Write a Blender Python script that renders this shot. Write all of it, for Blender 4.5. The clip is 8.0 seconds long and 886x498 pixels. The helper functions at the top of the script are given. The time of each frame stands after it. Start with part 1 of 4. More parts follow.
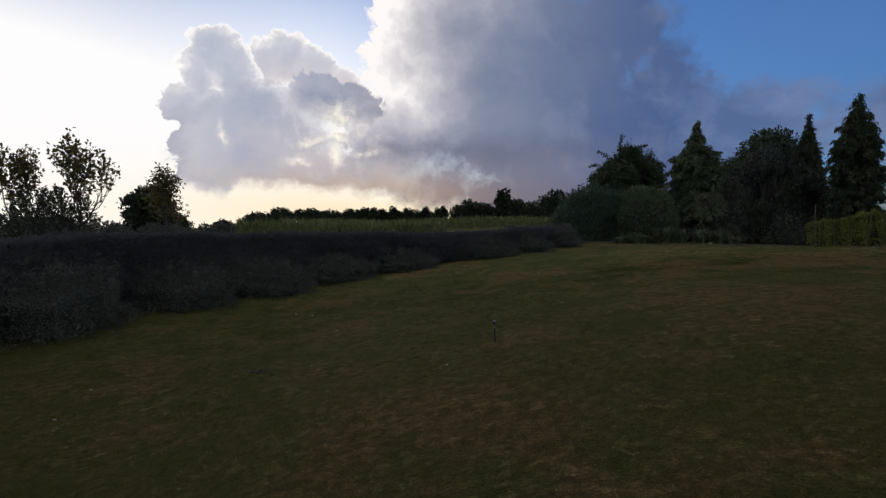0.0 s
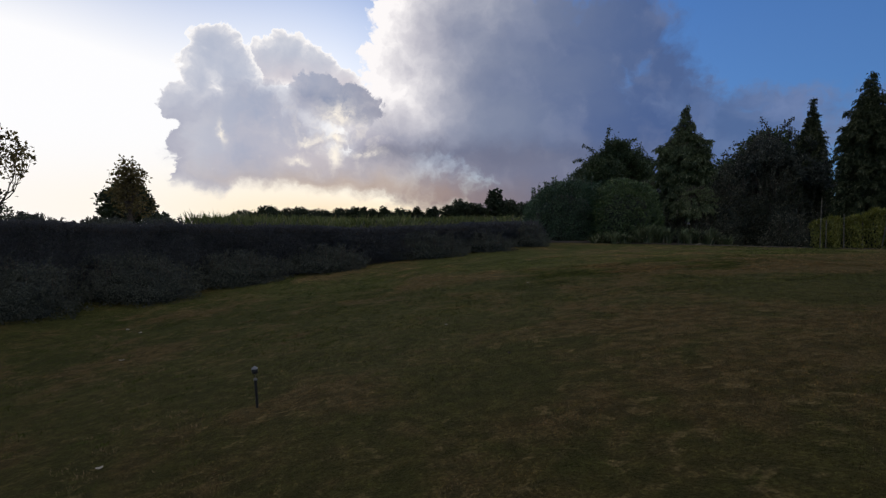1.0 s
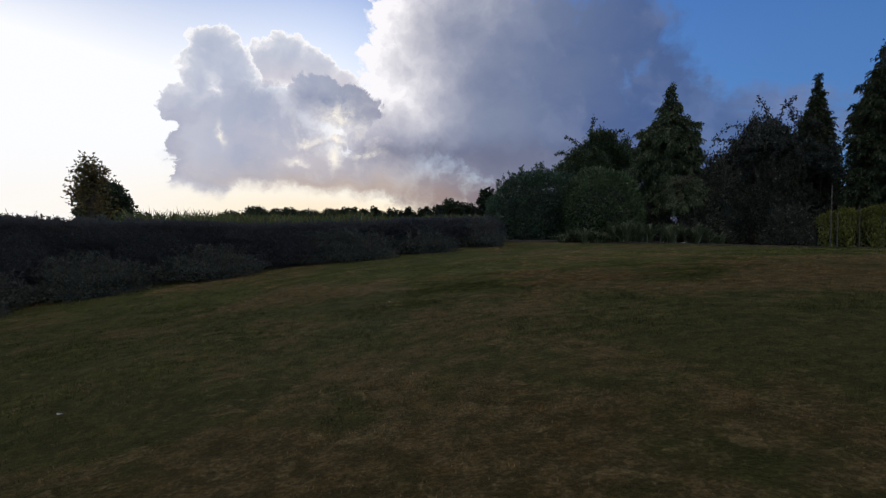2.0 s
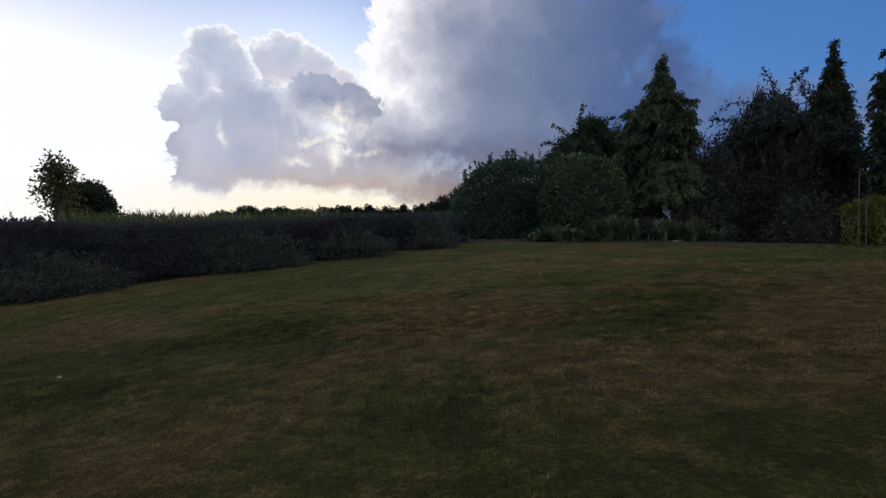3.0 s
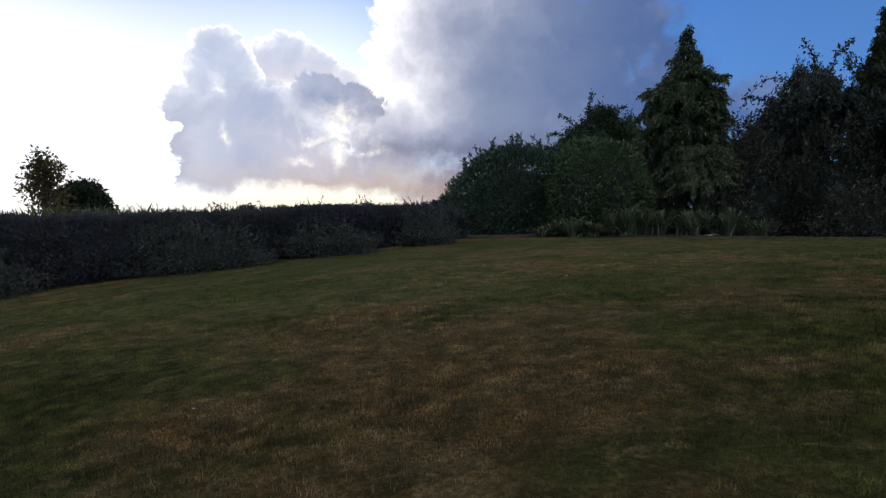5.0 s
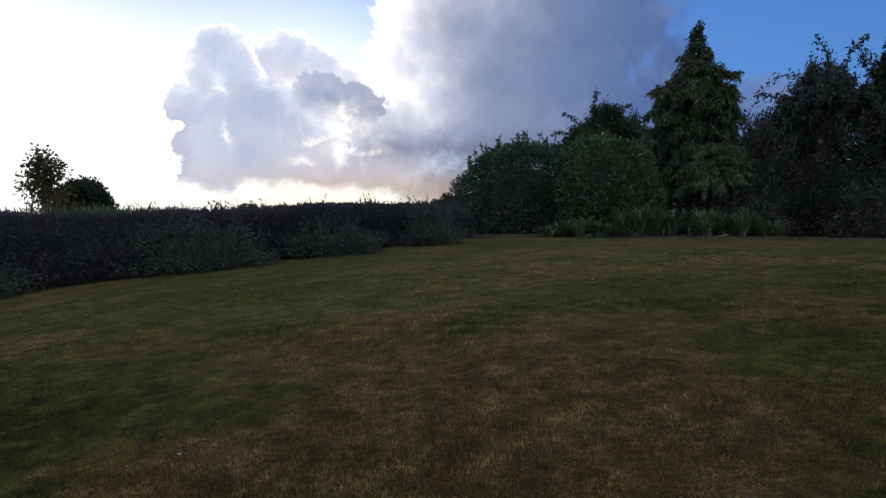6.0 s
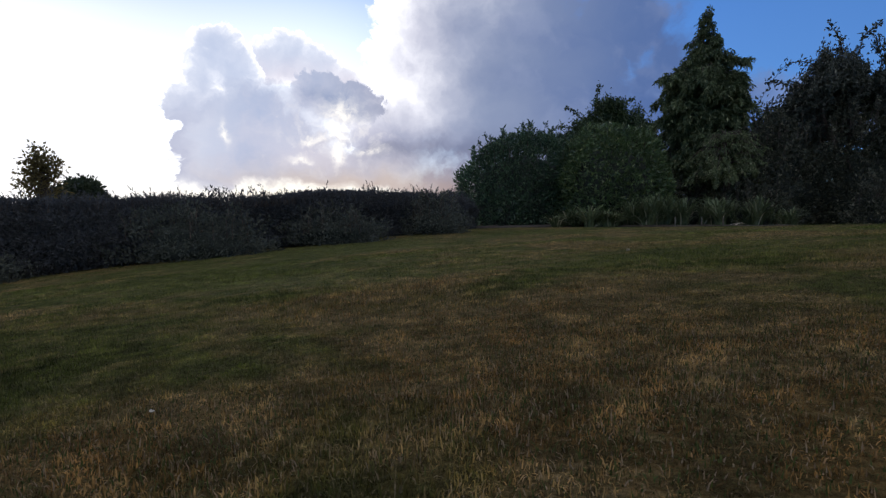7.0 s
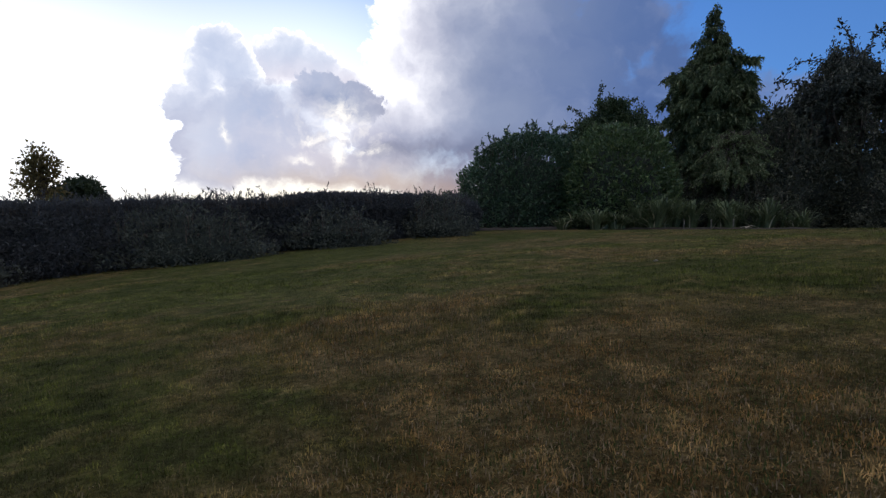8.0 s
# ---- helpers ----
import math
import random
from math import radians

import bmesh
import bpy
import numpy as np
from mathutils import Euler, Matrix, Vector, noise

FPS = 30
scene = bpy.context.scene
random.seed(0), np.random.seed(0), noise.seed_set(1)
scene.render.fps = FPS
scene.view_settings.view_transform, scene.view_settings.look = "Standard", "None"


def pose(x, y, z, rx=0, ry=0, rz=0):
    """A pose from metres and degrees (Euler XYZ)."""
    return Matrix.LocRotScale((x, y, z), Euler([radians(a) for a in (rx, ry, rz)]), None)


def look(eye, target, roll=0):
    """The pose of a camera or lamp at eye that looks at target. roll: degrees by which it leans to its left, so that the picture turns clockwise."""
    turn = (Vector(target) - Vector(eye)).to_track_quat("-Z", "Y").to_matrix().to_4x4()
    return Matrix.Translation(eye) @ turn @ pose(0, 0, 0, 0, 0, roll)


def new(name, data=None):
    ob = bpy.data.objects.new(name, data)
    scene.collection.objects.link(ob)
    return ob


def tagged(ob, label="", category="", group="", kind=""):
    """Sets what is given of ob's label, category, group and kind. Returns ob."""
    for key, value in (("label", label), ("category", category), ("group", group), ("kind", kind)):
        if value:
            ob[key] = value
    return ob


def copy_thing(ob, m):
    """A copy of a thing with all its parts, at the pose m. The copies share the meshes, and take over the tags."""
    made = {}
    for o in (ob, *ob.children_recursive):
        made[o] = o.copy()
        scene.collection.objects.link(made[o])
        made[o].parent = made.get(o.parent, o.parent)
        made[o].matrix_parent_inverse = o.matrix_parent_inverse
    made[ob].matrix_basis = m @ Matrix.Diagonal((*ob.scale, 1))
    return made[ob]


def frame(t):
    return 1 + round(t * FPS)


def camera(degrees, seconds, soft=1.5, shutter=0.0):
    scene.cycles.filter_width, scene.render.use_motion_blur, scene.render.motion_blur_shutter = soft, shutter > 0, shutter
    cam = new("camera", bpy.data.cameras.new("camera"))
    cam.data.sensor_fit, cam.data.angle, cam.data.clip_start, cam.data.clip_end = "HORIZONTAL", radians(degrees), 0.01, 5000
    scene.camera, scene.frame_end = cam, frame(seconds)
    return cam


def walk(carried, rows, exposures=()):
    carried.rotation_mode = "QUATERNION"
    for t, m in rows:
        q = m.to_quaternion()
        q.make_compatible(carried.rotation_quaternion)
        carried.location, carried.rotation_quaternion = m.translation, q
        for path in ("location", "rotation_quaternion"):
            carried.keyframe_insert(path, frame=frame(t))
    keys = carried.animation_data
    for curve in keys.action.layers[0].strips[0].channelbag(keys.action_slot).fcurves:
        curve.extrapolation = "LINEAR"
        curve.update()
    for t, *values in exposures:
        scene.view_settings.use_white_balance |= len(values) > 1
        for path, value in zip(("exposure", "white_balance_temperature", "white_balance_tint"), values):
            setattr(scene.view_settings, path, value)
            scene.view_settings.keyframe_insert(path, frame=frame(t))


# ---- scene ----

# ---------------------------------------------------------------- camera
cam = camera(80.0, 8.0, soft=1.35)
METRES, EYE, TILT, LEAN, TURN = 16.15, 1.35, -3.2, 0.0, 0.0
ROWS = [
    (0.0, 0.0, 0.0, 0.0, 0.0, 0.0, 0.0),
    (0.5, 0.0759, 0.1237, -0.0049, -0.06, 0.15, -0.3),
    (1.0, 0.1499, 0.2419, -0.0078, -0.2, 0.18, -0.6),
    (1.5, 0.2246, 0.3591, -0.0123, -0.26, 0.35, -0.63),
    (3.0, 0.4173, 0.6918, 0.0052, -0.05, -0.01, 0.25),
    (3.5, 0.4397, 0.7506, 0.0002, 0.05, -0.05, 0.34),
    (4.0, 0.4484, 0.7879, -0.0017, 0.23, -0.14, 0.51),
    (4.5, 0.4399, 0.8209, -0.0007, 0.26, -0.08, 0.5),
    (6.0, 0.4236, 0.8649, 0.001, 0.41, -0.14, 0.26),
    (6.5, 0.4168, 0.8795, -0.0061, 0.34, -0.17, 0.28),
    (7.0, 0.4132, 0.8913, -0.0142, 0.31, -0.24, 0.41),
    (7.5, 0.4113, 0.9026, -0.0143, 0.32, -0.25, 0.39),
    (8.0, 0.4079, 0.9117, -0.0096, 0.32, -0.22, 0.37),
]
EXPOSURES = [(0.0, -0.04, 6620, 10), (1.5, -0.04, 6420, 10), (3.0, 0.0, 6200, 10), (4.5, 0.17, 6150, 10), (6.0, 0.27, 6150, 10), (8.0, 0.31, 6150, 10)]
walk(cam, [(t, pose(0, 0, EYE, TILT, LEAN, TURN) @ pose(METRES * x, METRES * y, METRES * z, 90 + pitch, roll, yaw)) for t, x, y, z, yaw, pitch, roll in ROWS], EXPOSURES)

# ---------------------------------------------------------------- node arithmetic


class Sock:
    """A node socket with arithmetic."""
    def __init__(self, tree, out):
        self.tree, self.out = tree, out

    def op(self, kind, *others, clamp=False):
        n = self.tree.nodes.new("ShaderNodeMath")
        n.operation, n.use_clamp = kind, clamp
        for i, o in enumerate((self, *others)):
            if isinstance(o, Sock):
                self.tree.links.new(o.out, n.inputs[i])
            else:
                n.inputs[i].default_value = o
        return Sock(self.tree, n.outputs[0])

    def __add__(self, o): return self.op("ADD", o)
    def __radd__(self, o): return self.op("ADD", o)
    def __sub__(self, o): return self.op("SUBTRACT", o)
    def __rsub__(self, o): return (self * -1.0) + o
    def __mul__(self, o): return self.op("MULTIPLY", o)
    def __rmul__(self, o): return self.op("MULTIPLY", o)
    def __truediv__(self, o): return self.op("DIVIDE", o)
    def exp(self): return self.op("EXPONENT")
    def clip(self): return self.op("ADD", 0.0, clamp=True)

    def step(self, a, b):
        n = self.tree.nodes.new("ShaderNodeMapRange")
        n.interpolation_type = "SMOOTHSTEP"
        self.tree.links.new(self.out, n.inputs["Value"])
        n.inputs["From Min"].default_value, n.inputs["From Max"].default_value = a, b
        return Sock(self.tree, n.outputs["Result"])


def combine(tree, x, y, z=0.0):
    n = tree.nodes.new("ShaderNodeCombineXYZ")
    for i, o in enumerate((x, y, z)):
        if isinstance(o, Sock):
            tree.links.new(o.out, n.inputs[i])
        else:
            n.inputs[i].default_value = o
    return Sock(tree, n.outputs[0])


def noise_at(tree, vec, scale, detail=6.0, rough=0.55, distortion=0.0):
    n = tree.nodes.new("ShaderNodeTexNoise")
    n.inputs["Scale"].default_value, n.inputs["Detail"].default_value = scale, detail
    n.inputs["Roughness"].default_value, n.inputs["Distortion"].default_value = rough, distortion
    tree.links.new(vec.out, n.inputs["Vector"])
    return Sock(tree, n.outputs["Fac"])


def mixed(tree, fac, a, b, kind="MIX"):
    n = tree.nodes.new("ShaderNodeMix")
    n.data_type, n.blend_type = "RGBA", kind
    for o, i in ((fac, 0), (a, 6), (b, 7)):
        if isinstance(o, Sock):
            tree.links.new(o.out, n.inputs[i])
        elif i == 0:
            n.inputs[i].default_value = o
        else:
            n.inputs[i].default_value = (*o, 1.0)
    return Sock(tree, n.outputs[2])


# ---------------------------------------------------------------- sky and light
SUN_AZ, SUN_EL = -11.6, 6.7


def srgb(r, g, b, k=1.0):
    """A display colour, 0 to 255, as linear light."""
    return tuple(k * ((c / 255 + 0.055) / 1.055) ** 2.4 for c in (r, g, b))


# cloud lobes: azimuth, elevation and their half widths, in degrees
TOWER = [(-23.2, 16.0, 2.6, 2.7), (-24.5, 13.0, 1.6, 2.6), (-22.5, 10.5, 3.0, 2.6), (-20.9, 14.5, 2.2, 2.2), (-26.0, 10.9, 1.9, 1.9), (-24.7, 7.3, 2.1, 2.4), (-24.0, 4.6, 2.9, 2.3)]
TOWER_FAR = [(-16.3, 15.8, 3.2, 2.6), (-13.3, 15.4, 2.4, 2.1), (-18.3, 15.4, 1.9, 1.8), (-11.0, 13.8, 2.0, 1.5)]
MASS = [(1.0, 19.0, 9.1, 7.9), (-4.0, 16.0, 5.1, 4.4), (2.7, 25.4, 10.0, 7.1), (7.0, 14.0, 13.4, 10.5), (17.2, 18.2, 7.1, 5.6), (21.8, 16.1, 3.2, 2.8), (22.0, 14.0, 5.0, 3.6), (12.9, 8.2, 14.7, 7.4), (-5.1, 9.5, 6.6, 5.2), (10.0, 2.5, 11.0, 5.0), (0.5, 3.4, 7.0, 3.4), (20.0, 3.0, 12.0, 6.0)]
BANK = [(29.1, 7.8, 9.7, 4.4), (33.0, 10.2, 5.5, 1.9), (39.7, 8.5, 3.2, 3.2), (23.8, 7.1, 8.1, 6.0), (29.9, 11.3, 2.7, 1.5), (22.0, 11.6, 6.5, 3.6), (52.0, 6.0, 14.0, 5.0)]
FRONT = [(-22.6, 7.2, 4.2, 3.6), (-19.4, 10.9, 4.4, 3.0), (-13.3, 12.8, 2.7, 2.0), (-17.6, 7.7, 6.3, 4.1), (-20.6, 5.0, 6.4, 2.9), (-10.7, 11.5, 4.2, 2.2), (-13.4, 4.9, 12.0, 2.8), (-3.9, 4.8, 11.4, 3.7), (5.8, 4.5, 11.9, 4.2)]
RIFT = [(-22.6, 8.6, 0.35, 1.0), (-11.6, 6.7, 0.85, 0.75), (-11.0, 11.0, 1.4, 1.3), (-14.0, 8.1, 1.4, 0.5), (-8.0, 7.1, 1.1, 0.4), (-15.1, 6.1, 0.8, 0.4), (-10.9, 8.4, 0.7, 0.3)]


def build_sky():
    world = bpy.data.worlds.new("sky")
    world.use_nodes = True
    tree = world.node_tree
    tree.nodes.clear()
    coord = tree.nodes.new("ShaderNodeTexCoord")
    split = tree.nodes.new("ShaderNodeSeparateXYZ")
    tree.links.new(coord.outputs["Generated"], split.inputs[0])
    x, y, z = (Sock(tree, split.outputs[i]) for i in range(3))
    az0 = x.op("ARCTAN2", y) * 57.29578
    el0 = z.op("ARCSINE") * 57.29578

    clear = tree.nodes.new("ShaderNodeTexSky")
    clear.sky_type, clear.sun_disc = "NISHITA", False
    clear.sun_elevation, clear.sun_rotation = radians(SUN_EL), radians(SUN_AZ)
    clear.air_density, clear.dust_density, clear.ozone_density = 1.0, 0.6, 4.0
    base = mixed(tree, 1.0, Sock(tree, clear.outputs[0]), SKY_TINT, "MULTIPLY")

    # coordinates pushed about by noise, so that outlines wander
    vec0 = combine(tree, az0, el0)
    w1 = noise_at(tree, vec0, 0.30, 5.0, 0.6) - 0.5
    w2 = noise_at(tree, combine(tree, az0 + 41.0, el0 - 17.0), 0.30, 5.0, 0.6) - 0.5
    az, el = az0 + w1 * 3.4, el0 + w2 * 2.8
    vec = combine(tree, az, el)
    cell = tree.nodes.new("ShaderNodeTexVoronoi")
    cell.feature, cell.voronoi_dimensions = "SMOOTH_F1", "2D"
    cell.inputs["Scale"].default_value, cell.inputs["Detail"].default_value = 0.42, 3.0
    cell.inputs["Roughness"].default_value, cell.inputs["Smoothness"].default_value = 0.6, 0.35
    tree.links.new(vec.out, cell.inputs["Vector"])
    billow = 0.42 - Sock(tree, cell.outputs["Distance"])
    big = noise_at(tree, vec, 0.16, 6.0, 0.55)
    fine = noise_at(tree, vec, 0.75, 6.0, 0.6)
    streak = noise_at(tree, combine(tree, az * 0.5 + el * 0.35, el), 0.16, 5.0, 0.5)
    lit = noise_at(tree, combine(tree, az + 0.5, el - 0.45), 0.16, 6.0, 0.55)
    relief = (big - lit) * 6.0
    fray = billow * 1.5 + (big - 0.5) * 1.4 + (fine - 0.5) * 0.7

    def gauss(a0, e0, ra, re, a=az, e=el):
        da, de = (a - a0) * (1.0 / ra), (e - e0) * (1.0 / re)
        return (0.0 - da * da - de * de).exp()

    def lobes(rows, soft):
        total = None
        for a0, e0, ra, re in rows:
            da, de = (az - a0) * (1.0 / ra), (el - e0) * (1.0 / re)
            s = (1.0 - (da * da + de * de).op("SQRT")) * min(ra, re)
            total = s if total is None else total.op("SMOOTH_MAX", s, soft)
        return total

    def rim_of(s, depth):
        return (0.0 - (s * (1.0 / depth)).op("MAXIMUM", 0.0)).exp()

    sunward = 1.0 - az.step(-6.0, 12.0)

    # haze lit by the veiled sun, palest low on the sunset side
    haze = (gauss(-42, 6, 23, 15, az0, el0) * 1.5 + gauss(-12, 9, 15, 13, az0, el0) * 0.8).clip()
    col = mixed(tree, haze, base, srgb(253, 253, 255, 1.03))
    col = mixed(tree, gauss(-40, 0.5, 26, 4.0, az0, el0) * 0.6, col, srgb(255, 247, 236, 1.04))
    col = mixed(tree, gauss(-15, 1.2, 17, 3.6, az0, el0), col, srgb(255, 243, 220, 1.05))
    col = mixed(tree, gauss(-7, 0.2, 13, 1.7, az0, el0) * 0.8, col, srgb(253, 224, 182, 1.03))

    # open cloud deck over and behind the viewer, unseen, added to light facing foliage
    fill_deck = noise_at(tree, combine(tree, x / (z + 0.22), y / (z + 0.22)), 0.9, 6.0, 0.55)
    away = (el0.step(24, 50) + (0.0 - y).step(-0.35, 0.25)).clip()
    col = mixed(tree, fill_deck.step(0.42, 0.62) * away * el0.step(-1, 6), col, FILL_DECK)

    # thin veil that pales the blue on the rain side
    col = mixed(tree, gauss(34, 14, 24, 13, az0, el0) * 0.5, col, srgb(90, 128, 182))
    bank = lobes(BANK, 1.5) + fray * 0.9 + 0.6
    tone = mixed(tree, streak.step(0.35, 0.65), srgb(82, 104, 147), srgb(112, 129, 166))
    tone = mixed(tree, gauss(32, 10.6, 7, 1.6) * big.step(0.45, 0.6) * 0.6, tone, srgb(118, 136, 178))
    col = mixed(tree, bank.step(-0.6, 1.6) * 0.92, col, tone)

    far = lobes(TOWER_FAR, 0.7) + fray * 0.5 + 0.45
    tone = mixed(tree, el.step(12.5, 17.5), srgb(206, 198, 206), srgb(182, 190, 208))
    tone = mixed(tree, (rim_of(far, 0.45) * 1.0 + (relief * 0.5 + 0.35).clip() * 0.35 + billow.step(-0.05, 0.34) * 0.25).clip(), tone, srgb(250, 246, 246))
    tone = mixed(tree, rim_of(far, 0.16) * el.step(13.0, 16.0), tone, srgb(255, 252, 248, 1.12))
    col = mixed(tree, far.step(-0.08, 0.16), col, tone)

    mass = lobes(MASS, 1.4) + fray * 0.9 + 0.3
    lift = (2.0 - (az + 8.0).op("MAXIMUM", 0.0) * 0.21)
    mass = mass.op("SMOOTH_MIN", (el - lift + (fine - 0.5) * 1.4) * 1.3 + az.step(1.0, 7.0) * 9.0, 0.6)
    tone = mixed(tree, az.step(-8.0, 5.0), srgb(176, 173, 188), srgb(122, 133, 160))
    tone = mixed(tree, az.step(5.0, 23.0), tone, srgb(80, 102, 146))
    tone = mixed(tree, streak.step(0.38, 0.66) * 0.42, tone, mixed(tree, az.step(-6.0, 20.0), srgb(114, 124, 152), srgb(74, 96, 144)))
    tone = mixed(tree, big.step(0.48, 0.66) * 0.16, tone, srgb(160, 166, 188))
    tone = mixed(tree, gauss(6, 6.8, 12, 1.7) * 0.75, tone, srgb(96, 102, 128))
    tone = mixed(tree, gauss(6, 1.6, 14, 3.4) * 0.85, tone, srgb(112, 105, 120))
    tone = mixed(tree, (rim_of(mass, 3.0) * sunward * el.step(7.0, 13.0) * 1.6).clip(), tone, srgb(253, 249, 249, 1.03))
    tone = mixed(tree, gauss(-2, 1.8, 8, 2.6) * 0.8, tone, srgb(158, 138, 134))
    sharp = sunward * el.step(5.0, 10.0)
    col = mixed(tree, mass.step(-0.15, 0.35) * sharp + mass.step(-0.8, 2.2) * (1.0 - sharp), col, tone)

    tower = lobes(TOWER, 0.7) + fray * 0.5 + 0.5
    tone = mixed(tree, el.step(5.0, 15.5), srgb(172, 172, 188), srgb(184, 191, 209))
    tone = mixed(tree, (rim_of(tower, 0.42) * el.step(9.0, 14.0) * 1.1 + (relief * 0.5 + 0.2).clip() * 0.30 + billow.step(-0.05, 0.34) * 0.22).clip(), tone, srgb(246, 243, 244))
    tone = mixed(tree, rim_of(tower, 0.16) * el.step(11.0, 15.5), tone, srgb(255, 252, 248, 1.12))
    crisp = (el.step(8.5, 12.5) + (1.0 - az.step(-27.0, -21.0)) * el.step(2.5, 4.5)).clip()
    col = mixed(tree, tower.step(-0.08, 0.16) * crisp + tower.step(-0.4, 1.7) * (1.0 - crisp), col, tone)

    front = lobes(FRONT, 0.9) + fray * 0.5 + 0.55
    floor_el = 3.0 - (az + 17.0).op("MAXIMUM", 0.0) * 0.10
    front = front.op("SMOOTH_MIN", (el - floor_el + (fine - 0.5) * 1.6) * 1.2, 0.5)
    tone = mixed(tree, az.step(-26.0, -19.0), srgb(196, 198, 210), srgb(172, 179, 199))
    tone = mixed(tree, az.step(-18.0, -2.0), tone, srgb(148, 149, 166))
    tone = mixed(tree, gauss(-13.5, 6.6, 6.5, 2.3) * 0.6, tone, srgb(214, 203, 206))
    tone = mixed(tree, gauss(-20.0, 8.2, 2.2, 3.6) * streak.step(0.3, 0.6) * 0.6, tone, srgb(150, 162, 190))
    tone = mixed(tree, gauss(-13.2, 12.5, 3.0, 1.1) * 0.8, tone, srgb(134, 145, 172))
    tone = mixed(tree, big.step(0.46, 0.64) * 0.45, tone, srgb(192, 190, 202))
    tone = mixed(tree, gauss(-2.5, 7.6, 7.4, 1.1) * 0.65, tone, srgb(108, 112, 132))
    tone = mixed(tree, gauss(-12, 3.4, 14, 1.9) * 0.75, tone, srgb(200, 178, 158))
    tone = mixed(tree, gauss(1, 2.2, 9, 2.0) * 0.85, tone, srgb(182, 156, 138))
    tone = mixed(tree, ((relief * 0.5 + 0.1).clip() * 0.30 + billow.step(0.0, 0.36) * 0.28).clip(), tone, srgb(222, 214, 214))
    fade = 1.0 - az.step(-8.0, 5.0)
    sharp = el.step(9.5, 11.5) * (az.step(-17.5, -14.5) * 0.8 + 0.2)
    col = mixed(tree, (front.step(-0.06, 0.28) * sharp + front.step(-0.2, 1.8) * (1.0 - sharp)) * (fade * 0.8 + 0.2), col, tone)

    # rifts where the sun breaks through
    rift = None
    for row in RIFT:
        g = gauss(*row)
        rift = g if rift is None else rift + g
    glow = gauss(-11.5, 8.6, 5.0, 3.2) * fine.step(0.48, 0.68) * 0.40
    col = mixed(tree, (rift * 0.80 * fine.step(0.30, 0.55) + glow).clip(), col, srgb(255, 246, 232, 1.05))
    # the sky dulls towards the ground line on the rain side
    col = mixed(tree, gauss(22, -1, 16, 4.0, az0, el0) * 0.8, col, srgb(92, 92, 112))

    back = tree.nodes.new("ShaderNodeBackground")
    tree.links.new(col.out, back.inputs["Color"])
    back.inputs["Strength"].default_value = 1.0
    out = tree.nodes.new("ShaderNodeOutputWorld")
    tree.links.new(back.outputs[0], out.inputs["Surface"])
    scene.world = world


SKY_TINT = (0.080, 0.112, 0.165)
FILL_DECK = (0.95, 0.92, 0.90)
build_sky()
sun = new("sun", bpy.data.lights.new("sun", "SUN"))
sun.data.energy, sun.data.angle, sun.data.color = 0.5, radians(14), (1.0, 0.86, 0.68)
az_r, el_r = radians(SUN_AZ), radians(SUN_EL)
sun.matrix_world = look((0, 0, 30), (-100 * math.sin(az_r) * math.cos(el_r), -100 * math.cos(az_r) * math.cos(el_r), 30 - 100 * math.sin(el_r)))

# ---------------------------------------------------------------- materials


def material(name, rough=0.8):
    m = bpy.data.materials.new(name)
    m.use_nodes = True
    bsdf = m.node_tree.nodes["Principled BSDF"]
    bsdf.inputs["Roughness"].default_value = rough
    return m, m.node_tree, bsdf


def place_of(tree):
    return Sock(tree, tree.nodes.new("ShaderNodeNewGeometry").outputs["Position"])


def island(tree):
    return Sock(tree, tree.nodes.new("ShaderNodeNewGeometry").outputs["Random Per Island"])


def leaf_material(name, dark, light, tip=None, rough=0.5, gloss=0.35, through_light=0.25, scale=1.3):
    """Leaves: varied leaf by leaf and in drifts, a little light passing through."""
    m, tree, bsdf = material(name, rough)
    drift = noise_at(tree, place_of(tree), scale, 3.0)
    one = island(tree)
    fac = (drift.step(0.3, 0.7) * 0.5 + one * 0.6).clip()
    col = mixed(tree, fac, dark, light)
    if tip:
        col = mixed(tree, one.step(0.86, 0.97), col, tip)
    tree.links.new(col.out, bsdf.inputs["Base Color"])
    bsdf.inputs["Specular IOR Level"].default_value = gloss
    if through_light:
        trans = tree.nodes.new("ShaderNodeBsdfTranslucent")
        tree.links.new(col.out, trans.inputs["Color"])
        mix = tree.nodes.new("ShaderNodeMixShader")
        mix.inputs[0].default_value = through_light
        tree.links.new(bsdf.outputs[0], mix.inputs[1])
        tree.links.new(trans.outputs[0], mix.inputs[2])
        tree.links.new(mix.outputs[0], tree.nodes["Material Output"].inputs["Surface"])
    return m


def bark_material(name, dark, light):
    m, tree, bsdf = material(name, 0.9)
    n = noise_at(tree, place_of(tree), 14.0, 6.0, 0.65)
    col = mixed(tree, n.step(0.35, 0.65), dark, light)
    tree.links.new(col.out, bsdf.inputs["Base Color"])
    bump = tree.nodes.new("ShaderNodeBump")
    bump.inputs["Strength"].default_value, bump.inputs["Distance"].default_value = 0.6, 0.02
    tree.links.new(n.out, bump.inputs["Height"])
    tree.links.new(bump.outputs[0], bsdf.inputs["Normal"])
    return m


def plain_material(name, colour, rough=0.5, metal=0.0, grain=60.0):
    m, tree, bsdf = material(name, rough)
    n = noise_at(tree, place_of(tree), grain, 4.0)
    col = mixed(tree, n.step(0.3, 0.7), tuple(c * 0.75 for c in colour), colour)
    tree.links.new(col.out, bsdf.inputs["Base Color"])
    bsdf.inputs["Metallic"].default_value = metal
    return m


